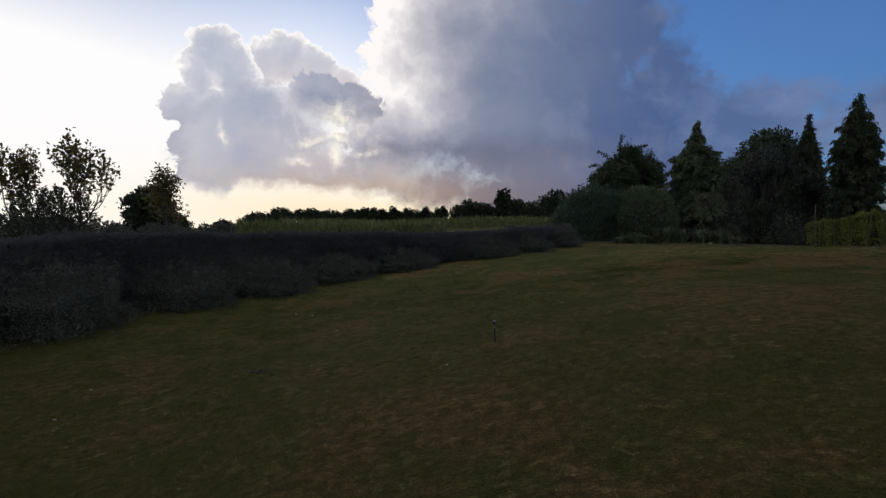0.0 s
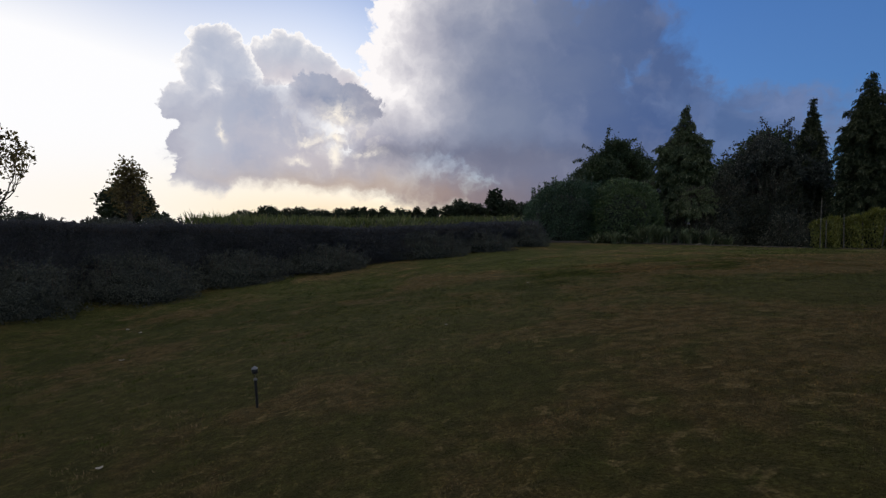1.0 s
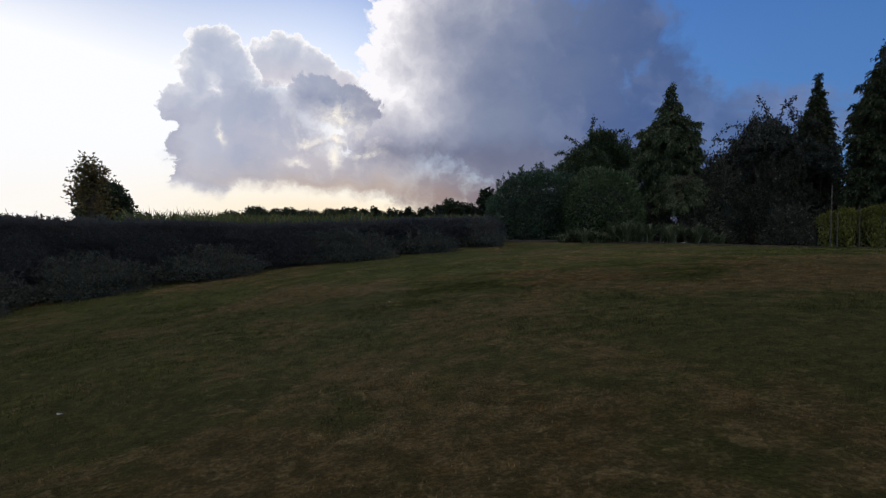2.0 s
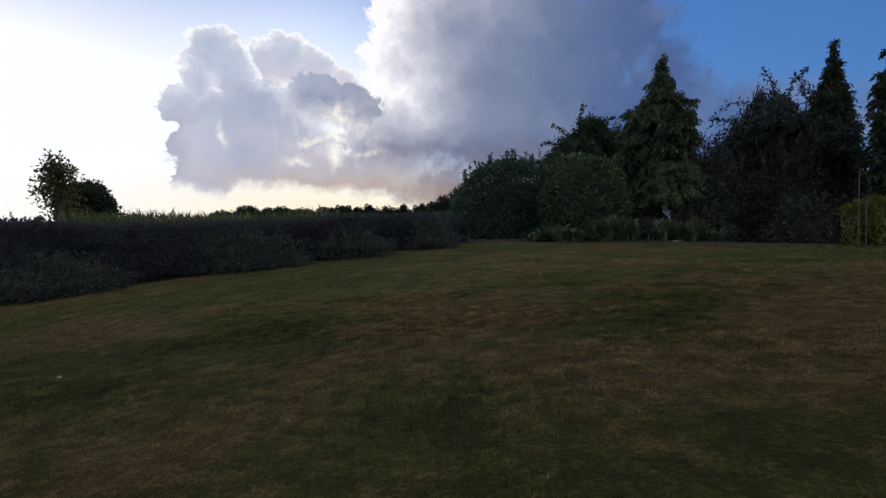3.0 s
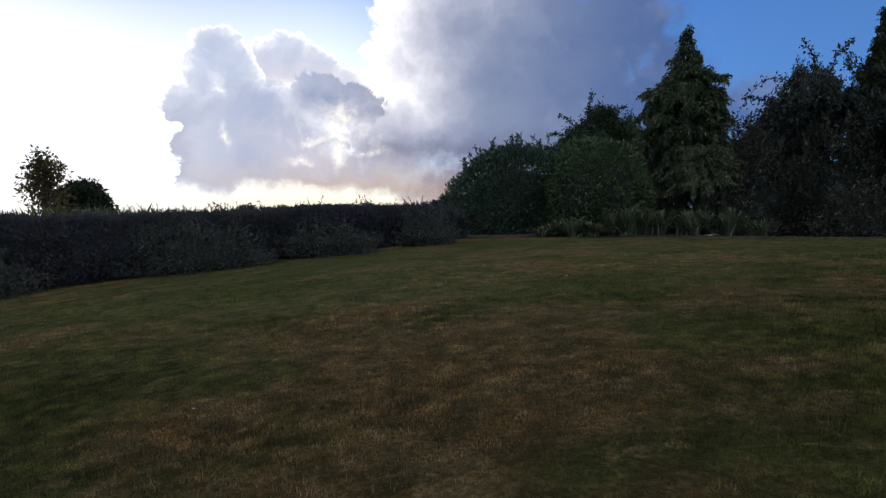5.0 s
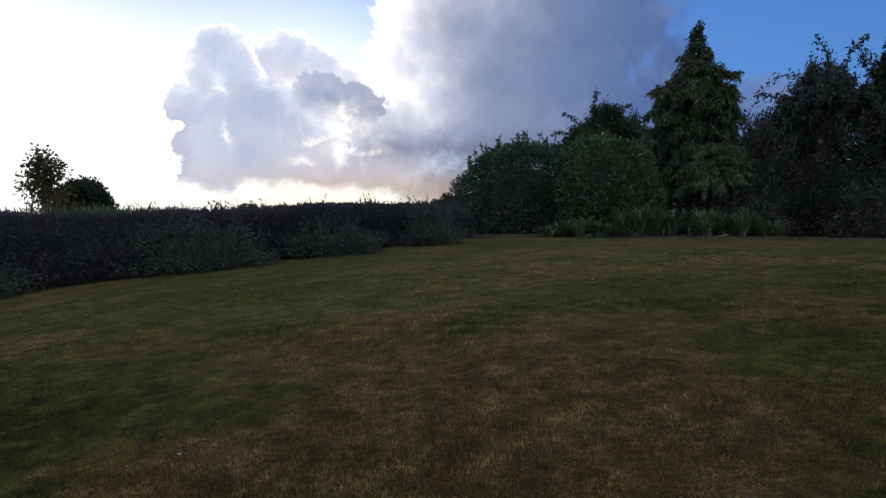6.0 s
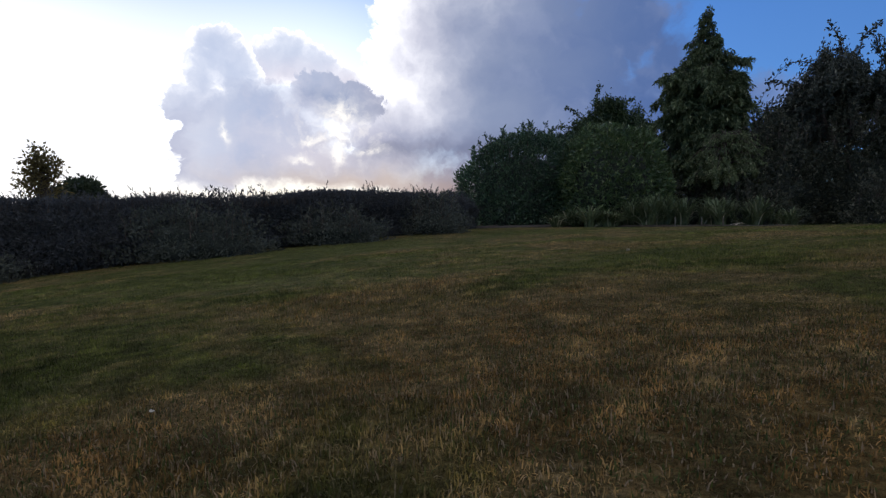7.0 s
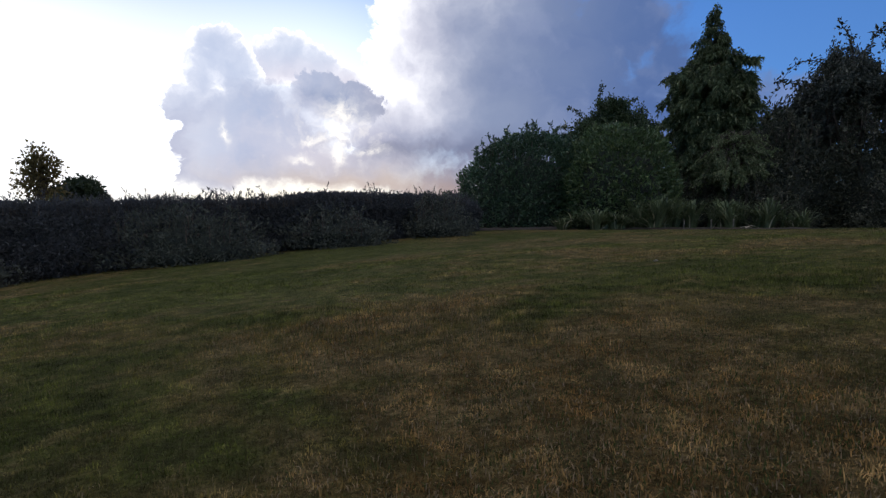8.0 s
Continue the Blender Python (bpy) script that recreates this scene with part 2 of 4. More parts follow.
def lawn_colour(tree, vec):
    """Green, straw and bare brown patches in drifts, shared by the turf and its blades."""
    n1 = noise_at(tree, vec, 0.32, 4.0, 0.55)
    n2 = noise_at(tree, vec, 1.25, 5.0, 0.6, 0.6)
    n3 = noise_at(tree, vec, 5.0, 3.0, 0.6)
    split = tree.nodes.new("ShaderNodeSeparateXYZ")
    tree.links.new(vec.out, split.inputs[0])
    px, py = Sock(tree, split.outputs[0]), Sock(tree, split.outputs[1])
    drift = (n1 - 0.5) * 1.7 + (n2 - 0.5) * 1.2 + (n3 - 0.5) * 0.6
    # scorched spots and lush spots of this lawn: x, y, size, strength
    for x0, y0, r, k in ((8.6, 13.4, 1.5, 0.30), (7.15, 15.35, 0.42, 0.46), (6.0, 8.4, 1.4, 0.25), (6.15, 15.2, 0.30, 0.40), (8.3, 15.4, 0.6, -0.35), (6.6, 16.3, 0.6, 0.12), (-1.0, 5.0, 2.5, 0.2), (7.6, 17.2, 0.8, -0.2), (9.9, 16.7, 1.5, 0.34), (6.9, 15.9, 0.5, 0.2), (8.0, 14.4, 0.5, -0.2), (0.5, 11.5, 2.2, -0.2)):
        dx, dy = (px - x0) * (1.0 / r), (py - y0) * (1.0 / r)
        drift = drift + (0.0 - dx * dx - dy * dy).exp() * k
    dry = drift.step(-0.08, 0.27)
    straw = mixed(tree, n3.step(0.4, 0.62), (0.106, 0.063, 0.023), (0.160, 0.108, 0.048))
    green = mixed(tree, n2.step(0.32, 0.62), (0.042, 0.047, 0.010), (0.077, 0.079, 0.020))
    col = mixed(tree, dry, green, straw)
    # browner and darker turf colour towards the near end
    place_fac = (1.0 - py.step(6.0, 15.0)) * (n2.step(0.30, 0.60) * 0.40 + 0.15)
    col = mixed(tree, place_fac, col, (0.052, 0.031, 0.011))
    # far lawn lightened in colour for the light it catches at a low angle
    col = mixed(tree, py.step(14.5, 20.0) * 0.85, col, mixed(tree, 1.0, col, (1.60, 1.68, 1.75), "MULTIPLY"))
    mottle = noise_at(tree, vec, 8.0, 4.0, 0.65)
    col = mixed(tree, mottle.step(0.36, 0.64), mixed(tree, 1.0, col, (0.62, 0.64, 0.66), "MULTIPLY"), mixed(tree, 1.0, col, (1.36, 1.33, 1.30), "MULTIPLY"))
    # pale dead thatch in small scattered mats
    mats = noise_at(tree, vec, 5.6, 5.0, 0.66, 0.5).step(0.565, 0.66) * (n1.step(0.36, 0.60) * 0.6 + 0.4)
    fine_mats = noise_at(tree, vec, 9.0, 4.0, 0.65, 0.8).step(0.58, 0.70) * n2.step(0.35, 0.65)
    return mixed(tree, (mats * 0.75 + fine_mats * 0.55).clip(), col, (0.245, 0.175, 0.078)), dry


def turf_material():
    m, tree, bsdf = material("turf", 0.95)
    where = place_of(tree)
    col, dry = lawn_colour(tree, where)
    speck = noise_at(tree, where, 46.0, 5.0, 0.75)
    col = mixed(tree, speck.step(0.32, 0.58) * 0.95, col, mixed(tree, 1.0, col, (0.30, 0.28, 0.24), "MULTIPLY"))
    tree.links.new(col.out, bsdf.inputs["Base Color"])
    bsdf.inputs["Specular IOR Level"].default_value = 0.03
    bsdf.inputs["Sheen Weight"].default_value, bsdf.inputs["Sheen Roughness"].default_value = 0.115, 0.5
    bsdf.inputs["Sheen Tint"].default_value = (0.62, 0.60, 0.22, 1.0)
    bump = tree.nodes.new("ShaderNodeBump")
    bump.inputs["Strength"].default_value, bump.inputs["Distance"].default_value = 0.8, 0.03
    tree.links.new(speck.out, bump.inputs["Height"])
    tree.links.new(bump.outputs[0], bsdf.inputs["Normal"])
    return m


def blade_material():
    m, tree, bsdf = material("grass_blade", 0.8)
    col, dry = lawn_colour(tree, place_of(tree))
    one = island(tree)
    tone = one * one
    col = mixed(tree, dry, mixed(tree, 1.0, col, (1.32, 1.40, 1.28), "MULTIPLY"), mixed(tree, 1.0, col, (1.70, 1.62, 1.52), "MULTIPLY"))
    col = mixed(tree, tone, mixed(tree, 1.0, col, (0.84, 0.88, 0.80), "MULTIPLY"), mixed(tree, 1.0, col, (1.55, 1.45, 1.38), "MULTIPLY"))
    clump = noise_at(tree, place_of(tree), 11.0, 4.0, 0.65, 0.5)
    col = mixed(tree, clump.step(0.40, 0.64), mixed(tree, 1.0, col, (0.42, 0.45, 0.48), "MULTIPLY"), mixed(tree, 1.0, col, (1.30, 1.26, 1.20), "MULTIPLY"))
    col = mixed(tree, one.step(0.74, 0.96) * (dry * 0.6 + 0.25), col, (0.215, 0.165, 0.108))
    # green blades come up through the straw
    col = mixed(tree, one.step(0.10, 0.12) * (1.0 - one.step(0.34, 0.36)) * dry, col, (0.054, 0.068, 0.019))
    tree.links.new(col.out, bsdf.inputs["Base Color"])
    bsdf.inputs["Specular IOR Level"].default_value = 0.05
    return m


TURF, BLADE = turf_material(), blade_material()
HEDGE_LEAF = leaf_material("hedge_leaf", (0.070, 0.073, 0.077), (0.102, 0.105, 0.107), gloss=0.02, rough=0.9, scale=0.9, through_light=0.3)
MOUND = leaf_material("mound_leaf", (0.060, 0.067, 0.055), (0.126, 0.134, 0.106), (0.13, 0.135, 0.10), gloss=0.04, rough=0.85, scale=1.8, through_light=0.3)
LAUREL = leaf_material("laurel_leaf", (0.014, 0.034, 0.018), (0.072, 0.128, 0.062), (0.13, 0.18, 0.09), rough=0.36, gloss=0.5, scale=1.8)
LAUREL_PALE = leaf_material("pale_laurel_leaf", (0.020, 0.040, 0.014), (0.120, 0.180, 0.062), (0.19, 0.22, 0.08), rough=0.36, gloss=0.5, scale=1.8)
SHRUB = leaf_material("shrub_leaf", (0.015, 0.020, 0.013), (0.092, 0.098, 0.060), (0.21, 0.20, 0.13), scale=2.4)
CYPRESS = leaf_material("cypress_spray", (0.032, 0.050, 0.024), (0.135, 0.172, 0.080), (0.27, 0.29, 0.16), rough=0.6, gloss=0.2, scale=2.4)
CYPRESS_BLUE = leaf_material("dark_cypress_spray", (0.022, 0.032, 0.016), (0.092, 0.112, 0.050), (0.20, 0.20, 0.11), rough=0.6, gloss=0.2, scale=2.4)
PALE_SPRAY = leaf_material("pale_cypress_spray", (0.050, 0.070, 0.030), (0.20, 0.235, 0.11), (0.34, 0.35, 0.20), rough=0.6, gloss=0.2, scale=2.6)
APPLE = leaf_material("apple_leaf", (0.016, 0.022, 0.018), (0.070, 0.082, 0.060), (0.16, 0.17, 0.13), scale=2.0, through_light=0.32)
SAPLING = leaf_material("sapling_leaf", (0.075, 0.060, 0.022), (0.17, 0.135, 0.050), (0.24, 0.20, 0.09), scale=1.2, through_light=0.5)
FAR_LEAF = leaf_material("far_leaf", (0.018, 0.026, 0.012), (0.045, 0.060, 0.026), scale=0.4)
TREE_LEAF = leaf_material("tree_leaf", (0.022, 0.040, 0.014), (0.060, 0.088, 0.032), scale=0.8)
MAIZE = leaf_material("maize_leaf", (0.055, 0.075, 0.018), (0.13, 0.15, 0.045), (0.22, 0.19, 0.09), scale=0.3, through_light=0.35)
STRAP = leaf_material("strap_leaf", (0.036, 0.050, 0.022), (0.165, 0.20, 0.092), (0.46, 0.42, 0.27), through_light=0.3, scale=3.0)
GOLD = leaf_material("golden_leaf", (0.070, 0.078, 0.012), (0.26, 0.26, 0.046), (0.36, 0.33, 0.11), scale=2.6)
BARK = bark_material("bark", (0.035, 0.026, 0.020), (0.10, 0.078, 0.058))
WEATHERED = bark_material("weathered_wood", (0.06, 0.052, 0.042), (0.16, 0.14, 0.11))
SOIL = bark_material("bed_soil", (0.020, 0.014, 0.010), (0.060, 0.044, 0.030))
BLACK_PLASTIC = plain_material("black_plastic", (0.010, 0.010, 0.011), 0.6)
STEEL = plain_material("brushed_steel", (0.24, 0.24, 0.23), 0.5, 0.9)
# Dark cores block the view through; shade inside the foliage is in their colour.
SHADE_CORE = bark_material("shade_core", (0.010, 0.014, 0.009), (0.026, 0.032, 0.020))
HEDGE_SHADE_CORE = bark_material("hedge_shade_core", (0.030, 0.033, 0.033), (0.052, 0.056, 0.053))
CLEAR = plain_material("clear_plastic", (0.9, 0.9, 0.9), 0.15)
CLEAR.node_tree.nodes["Principled BSDF"].inputs["Transmission Weight"].default_value = 1.0

# ---------------------------------------------------------------- mesh helpers


class Pile:
    """Vertices and faces gathered as arrays, turned into one mesh."""
    def __init__(self):
        self.v, self.f, self.count = [], {3: [], 4: []}, 0

    def add(self, verts, faces):
        verts, faces = np.asarray(verts, float), np.asarray(faces, int)
        self.v.append(verts)
        self.f[faces.shape[1]].append(faces + self.count)
        self.count += len(verts)

    def mesh(self, name, mat, smooth=False):
        me = bpy.data.meshes.new(name)
        v = np.concatenate(self.v)
        loops, starts, at = [], [], 0
        for k in (3, 4):
            if self.f[k]:
                f = np.concatenate(self.f[k])
                loops.append(f.ravel())
                starts.append(at + k * np.arange(len(f)))
                at += f.size
        loops, starts = np.concatenate(loops), np.concatenate(starts)
        me.vertices.add(len(v))
        me.vertices.foreach_set("co", v.astype(np.float32).ravel())
        me.loops.add(len(loops))
        me.loops.foreach_set("vertex_index", loops.astype(np.int32))
        me.polygons.add(len(starts))
        me.polygons.foreach_set("loop_start", starts.astype(np.int32))
        me.polygons.foreach_set("use_smooth", np.full(len(starts), smooth))
        me.materials.append(mat)
        me.update(calc_edges=True)
        return me


def unit(a):
    return a / np.maximum(np.linalg.norm(a, axis=-1, keepdims=True), 1e-9)


def leaves(pile, at, along, length, width, rng, fold=0.25):
    """One folded, pointed leaf for each place: base, two shoulders, tip."""
    n = len(at)
    if n == 0:
        return
    along = unit(along)
    side = unit(np.cross(along, rng.normal(size=(n, 3))))
    up = np.cross(side, along)
    L = (length * rng.uniform(0.6, 1.35, n))[:, None]
    W = (width * rng.uniform(0.6, 1.3, n))[:, None]
    mid = at + along * L * 0.45
    v = np.stack([at, mid + side * W * 0.5 + up * W * fold, at + along * L - up * L * 0.12, mid - side * W * 0.5 + up * W * fold], 1).reshape(-1, 3)
    pile.add(v, np.arange(4 * n).reshape(n, 4))


def tube(pile, pts, radii, sides=6):
    pts, radii = np.asarray(pts, float), np.asarray(radii, float)
    d = unit(np.gradient(pts, axis=0))
    ref = np.where(np.abs(d[:, 2:3]) > 0.9, [[1.0, 0, 0]], [[0, 0, 1.0]])
    a = unit(np.cross(d, ref))
    b = np.cross(d, a)
    th = np.linspace(0, 2 * math.pi, sides, endpoint=False)
    ring = pts[:, None] + radii[:, None, None] * (np.cos(th)[None, :, None] * a[:, None] + np.sin(th)[None, :, None] * b[:, None])
    n = len(pts)
    i, j = np.meshgrid(np.arange(n - 1), np.arange(sides), indexing="ij")
    k = (j + 1) % sides
    f = np.stack([i * sides + j, i * sides + k, (i + 1) * sides + k, (i + 1) * sides + j], -1).reshape(-1, 4)
    pile.add(ring.reshape(-1, 3), f)
    tip = len(pts) * sides
    pile.add(np.vstack([ring[-1], pts[-1] + d[-1] * radii[-1]]), [[q, (q + 1) % sides, sides] for q in range(sides)])


def bumps(p, scale, seed=0.0):
    """Smooth pseudo noise, about -1 to 1, for arrays of places."""
    p = np.asarray(p, float) * scale + seed * 7.31
    x, y, z = p[..., 0], p[..., 1], p[..., 2]
    return (np.sin(x * 1.7 + 1.3 * np.sin(y * 1.1 + z * 0.7)) + np.sin(y * 1.9 + 1.2 * np.sin(z * 1.3 + x * 0.6) + 2.0)
            + np.sin(z * 2.1 + 1.1 * np.sin(x * 0.9 - y * 0.8) + 4.0)) / 3.0


def part(name, data, parent, label=""):
    ob = new(name, data)
    ob.parent = parent
    if label:
        ob["label"] = label
    return ob


def thing(name, at, label, category, group="", kind=""):
    ob = new(name)
    ob.empty_display_size = 0.2
    ob.location = at
    return tagged(ob, label, category, group, kind)


def far_fall(x, y):
    """How far the fields drop below the garden's level on the sunset side."""
    side = np.clip((-np.degrees(np.arctan2(x, np.maximum(y, 1.0))) - 13.0) / 9.0, 0, 1)
    return 0.0175 * np.maximum(0.0, np.hypot(x, y) - 45.0) * side * side * (3 - 2 * side)


def ground_z(x, y):
    """The lawn: nearly level at the back, falling away to the hedge side."""
    x0, y0 = x, y
    x, y = np.clip(x, -6.0, 20.0), np.clip(y, 2.0, 30.0)
    z = -1.949 + 0.21246 * x - 0.03029 * y - 0.003265 * x * x - 0.004675 * x * y + 0.001247 * y * y
    z = -3.0 + np.logaddexp(0, (z + 3.0) * 5) / 5
    z = -1.05 - np.logaddexp(0, (-1.05 - z) * 8) / 8
    return z + EYE - far_fall(x0, y0)


def gz(x, y):
    return float(ground_z(x, y))


# ---------------------------------------------------------------- ground


def axis_steps(lo, hi, fine_lo, fine_hi, step):
    out = list(np.arange(fine_lo, fine_hi + 1e-6, step))
    d, p = step, fine_lo
    while p > lo:
        d *= 1.35
        p -= d
        out.insert(0, max(p, lo))
    d, p = step, fine_hi
    while p < hi:
        d *= 1.35
        p += d
        out.append(min(p, hi))
    return np.array(out)


def build_ground():
    xs, ys = axis_steps(-3000, 3000, -14, 26, 0.25), axis_steps(-3000, 3500, -3, 36, 0.25)
    X, Y = np.meshgrid(xs, ys, indexing="ij")
    Z = ground_z(X, Y)
    P = np.stack([X, Y, Z], -1)
    near = np.exp(-np.maximum(0, np.hypot(X - 6, Y - 15) - 25) / 8)
    flat = P.copy()
    flat[..., 2] = 0
    P[..., 2] += near * (0.016 * bumps(flat, 0.8) + 0.008 * bumps(flat, 2.7, 3))
    n, m = len(xs), len(ys)
    i, j = np.meshgrid(np.arange(n - 1), np.arange(m - 1), indexing="ij")
    q = i * m + j
    pile = Pile()
    pile.add(P.reshape(-1, 3), np.stack([q, q + m, q + m + 1, q + 1], -1).reshape(-1, 4))
    ob = new("ground", pile.mesh("ground", TURF, True))
    tagged(ob, "uneven mown lawn, patchy green and dry straw", "lawn", kind="structure")


build_ground()

# ---------------------------------------------------------------- plants


def shell_points(n, radii, rng, power=2.5, top_flat=0.0, seed=0.0, lump=0.12, layers=0.22):
    """Places on a lumpy superellipsoid standing on z = 0, and their outward ways."""
    d = unit(rng.normal(size=(n, 3)))
    d[:, 2] = np.abs(d[:, 2]) * 1.0 - 0.12
    d = unit(d)
    r = (np.abs(d) ** power).sum(1) ** (-1 / power)
    p = d * r[:, None]
    lumps = 1 + lump * bumps(d, 4.0, seed) + lump * 0.6 * bumps(d, 9.0, seed + 1)
    depth = 1 - layers * rng.random(n) ** 1.8
    p = p * (lumps * depth)[:, None] * np.array(radii)
    p[:, 2] += radii[2] * 0.12
    p[:, 2] = np.maximum(p[:, 2], 0.02)
    return p, d


def core_mesh(radii, seed, mat, lump=0.12, power=2.5, size=0.80, name="shade_core"):
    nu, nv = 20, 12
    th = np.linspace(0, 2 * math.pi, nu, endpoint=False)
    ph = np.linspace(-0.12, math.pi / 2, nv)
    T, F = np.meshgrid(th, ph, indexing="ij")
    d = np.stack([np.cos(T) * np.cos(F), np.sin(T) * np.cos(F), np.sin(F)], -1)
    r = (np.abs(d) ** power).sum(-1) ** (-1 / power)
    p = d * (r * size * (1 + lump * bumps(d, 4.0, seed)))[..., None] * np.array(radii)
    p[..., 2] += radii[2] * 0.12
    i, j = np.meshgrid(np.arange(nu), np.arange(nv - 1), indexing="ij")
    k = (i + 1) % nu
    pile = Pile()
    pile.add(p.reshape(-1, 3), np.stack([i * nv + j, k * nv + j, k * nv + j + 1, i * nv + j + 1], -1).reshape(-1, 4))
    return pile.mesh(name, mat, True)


def shrub(name, x, y, radii, label, mat, leaf=(0.10, 0.05), density=230, seed=1, shoots=0, shoot_len=0.5, group="", lump=0.12, power=2.5, category="shrub", core=0.74, layers=0.22, slope=0.0):
    """A dense bush: short stems, a core coloured as shade, leaves in layers, upright shoots."""
    rng = np.random.default_rng(seed)
    base = thing(name, (x, y, gz(x, y) - 0.02), label, category, group)
    area = 2 * math.pi * radii[0] * radii[1] ** 0.5 * radii[2] ** 0.5
    n = int(area * density)
    p, d = shell_points(n, radii, rng, power, seed=seed, lump=lump, layers=layers)
    p[:, 2] *= 1 + slope * p[:, 0] / radii[0]
    pile = Pile()
    leaves(pile, p, d * 0.7 + rng.normal(size=(n, 3)) * 0.6 + [0, 0, 0.25], leaf[0], leaf[1], rng)
    stems = Pile()
    for q in range(5):
        a = rng.uniform(0, 6.28)
        stem = Pile()
        tube(stem, [(0, 0, 0), (0.25 * radii[0] * math.cos(a), 0.25 * radii[1] * math.sin(a), radii[2] * 0.4),
                     (0.5 * radii[0] * math.cos(a), 0.5 * radii[1] * math.sin(a), radii[2] * 0.7)], (0.05, 0.04, 0.02), 5)
        part("stem", stem.mesh("stem", BARK, True), base)
    for q in range(shoots):
        a, r = rng.uniform(0, 6.28), rng.random() ** 0.5 * 0.85
        foot = np.array([radii[0] * r * math.cos(a), radii[1] * r * math.sin(a), radii[2] * (1.1 - 0.42 * r ** 2.5) * (1 + slope * r * math.cos(a))])
        tall = shoot_len * rng.uniform(0.35, 1.0)
        lean = rng.normal(size=2) * 0.12
        tip = foot + [lean[0], lean[1], tall]
        tube(stems, [foot - [0, 0, 0.3], foot, tip], (0.012, 0.010, 0.004), 4)
        m = int(9 + 22 * tall)
        t = rng.random(m)[:, None]
        way = rng.normal(size=(m, 3)) * [1, 1, 0.4] + [0, 0, 0.9]
        leaves(pile, foot + (tip - foot) * t, way, leaf[0] * 1.1, leaf[1], rng)
    part("foliage", pile.mesh("foliage", mat), base)
    part("shade_core", core_mesh(radii, seed, SHADE_CORE, lump, power, core), base)
    if shoots:
        tagged(part("new_growth", stems.mesh("new_growth", BARK), base), kind="stuff")
    return base


def conifer(name, x, y, height, label, mat, seed=1, widths=((0, 0.05), (2, 0.8), (6, 1.2)), clear=0.06, strand=(0.30, 0.048), count=420, droop=0.8, leaders=3, ragged=0.3, group="conifers along the back"):
    """A cypress: straight trunk, boughs all round, each hung with drooping plumes. widths: metres below the top and half width."""
    rng = np.random.default_rng(seed)
    base = thing(name, (x, y, gz(x, y) - 0.03), label, "conifer", group)
    wood, green = Pile(), Pile()
    zs = np.linspace(0, height * 0.97, 8)
    sway = np.cumsum(rng.normal(size=(8, 2)) * 0.03, 0)
    tube(wood, np.column_stack([sway, zs]), 0.15 * (1 - zs / height) + 0.015, 8)
    down, half = np.array(widths, float).T
    for q in range(count):
        h = clear * height + (1 - clear) * height * rng.random() ** 1.05
        wide = float(np.interp(height - h, down, half))
        a = rng.uniform(0, 2 * math.pi)
        lumpy = 1 + ragged * float(bumps(np.array([math.cos(a) * 2, math.sin(a) * 2, h * 1.5]), 1.6, seed)) + 0.5 * ragged * float(bumps(np.array([math.cos(a) * 3, math.sin(a) * 3, h * 3.1]), 1.9, seed + 3))
        reach = (wide * rng.uniform(0.45, 1.08) + 0.05) * lumpy
        root = np.array([0, 0, h])
        out = np.array([math.cos(a), math.sin(a), 0])
        rise = rng.uniform(0.15, 0.6)
        mid = root + out * reach * 0.6 + [0, 0, reach * rise * 0.7]
        end = root + out * reach + [0, 0, reach * (rise - droop * 0.45)]
        if reach > 0.3:
            tube(wood, [root, mid, end], (0.020, 0.012, 0.004), 4)
        m = int(6 + 20 * reach)
        t = rng.random(m) ** 0.55
        p = root * ((1 - t) ** 2)[:, None] + 2 * mid * (t * (1 - t))[:, None] + end * (t ** 2)[:, None]
        p = p + rng.normal(size=(m, 3)) * [0.05, 0.05, 0.04]
        # each plume: a chain of short sprays that bends over and hangs
        way = out * rng.uniform(0.5, 1.0, (m, 1)) + rng.normal(size=(m, 3)) * 0.45 + [0, 0, 0.1]
        fine = float(np.clip((height - h) / 2.2, 0.26, 1.0))
        long = fine * strand[0] * rng.uniform(0.6, 1.3, m)[:, None]
        for link in range(3):
            way = unit(way + np.array([0, 0, -droop * (0.35 + 0.45 * link)]))
            for side in range(4):
                leaves(green, p, way + rng.normal(size=(m, 3)) * 0.26, fine * strand[0] * 0.60, strand[1] * (0.4 + 0.6 * fine), rng, 0.12)
            p = p + way * long * 0.36
    for q in range(leaders):
        a = rng.uniform(0, 6.28)
        top = np.array([0.10 * math.cos(a), 0.10 * math.sin(a), height * rng.uniform(0.955, 1.02)])
        hook = top + [0.14 * math.cos(a + 1), 0.14 * math.sin(a + 1), -0.02]
        tube(wood, [top - [0, 0, 0.6], top, hook], (0.014, 0.009, 0.004), 4)
        k = 34
        t = rng.random(k)[:, None]
        p = np.where(t < 0.75, top - np.array([0, 0, 1]) * (0.6 * (1 - t / 0.75)), top + (hook - top) * (t - 0.75) * 4)
        leaves(green, p, rng.normal(size=(k, 3)) * 0.8 + [0, 0, -0.3], 0.15, 0.055, rng, 0.1)
    part("crown", green.mesh("crown", mat), base)
    part("trunk", wood.mesh("trunk", BARK, True), base)
    return base


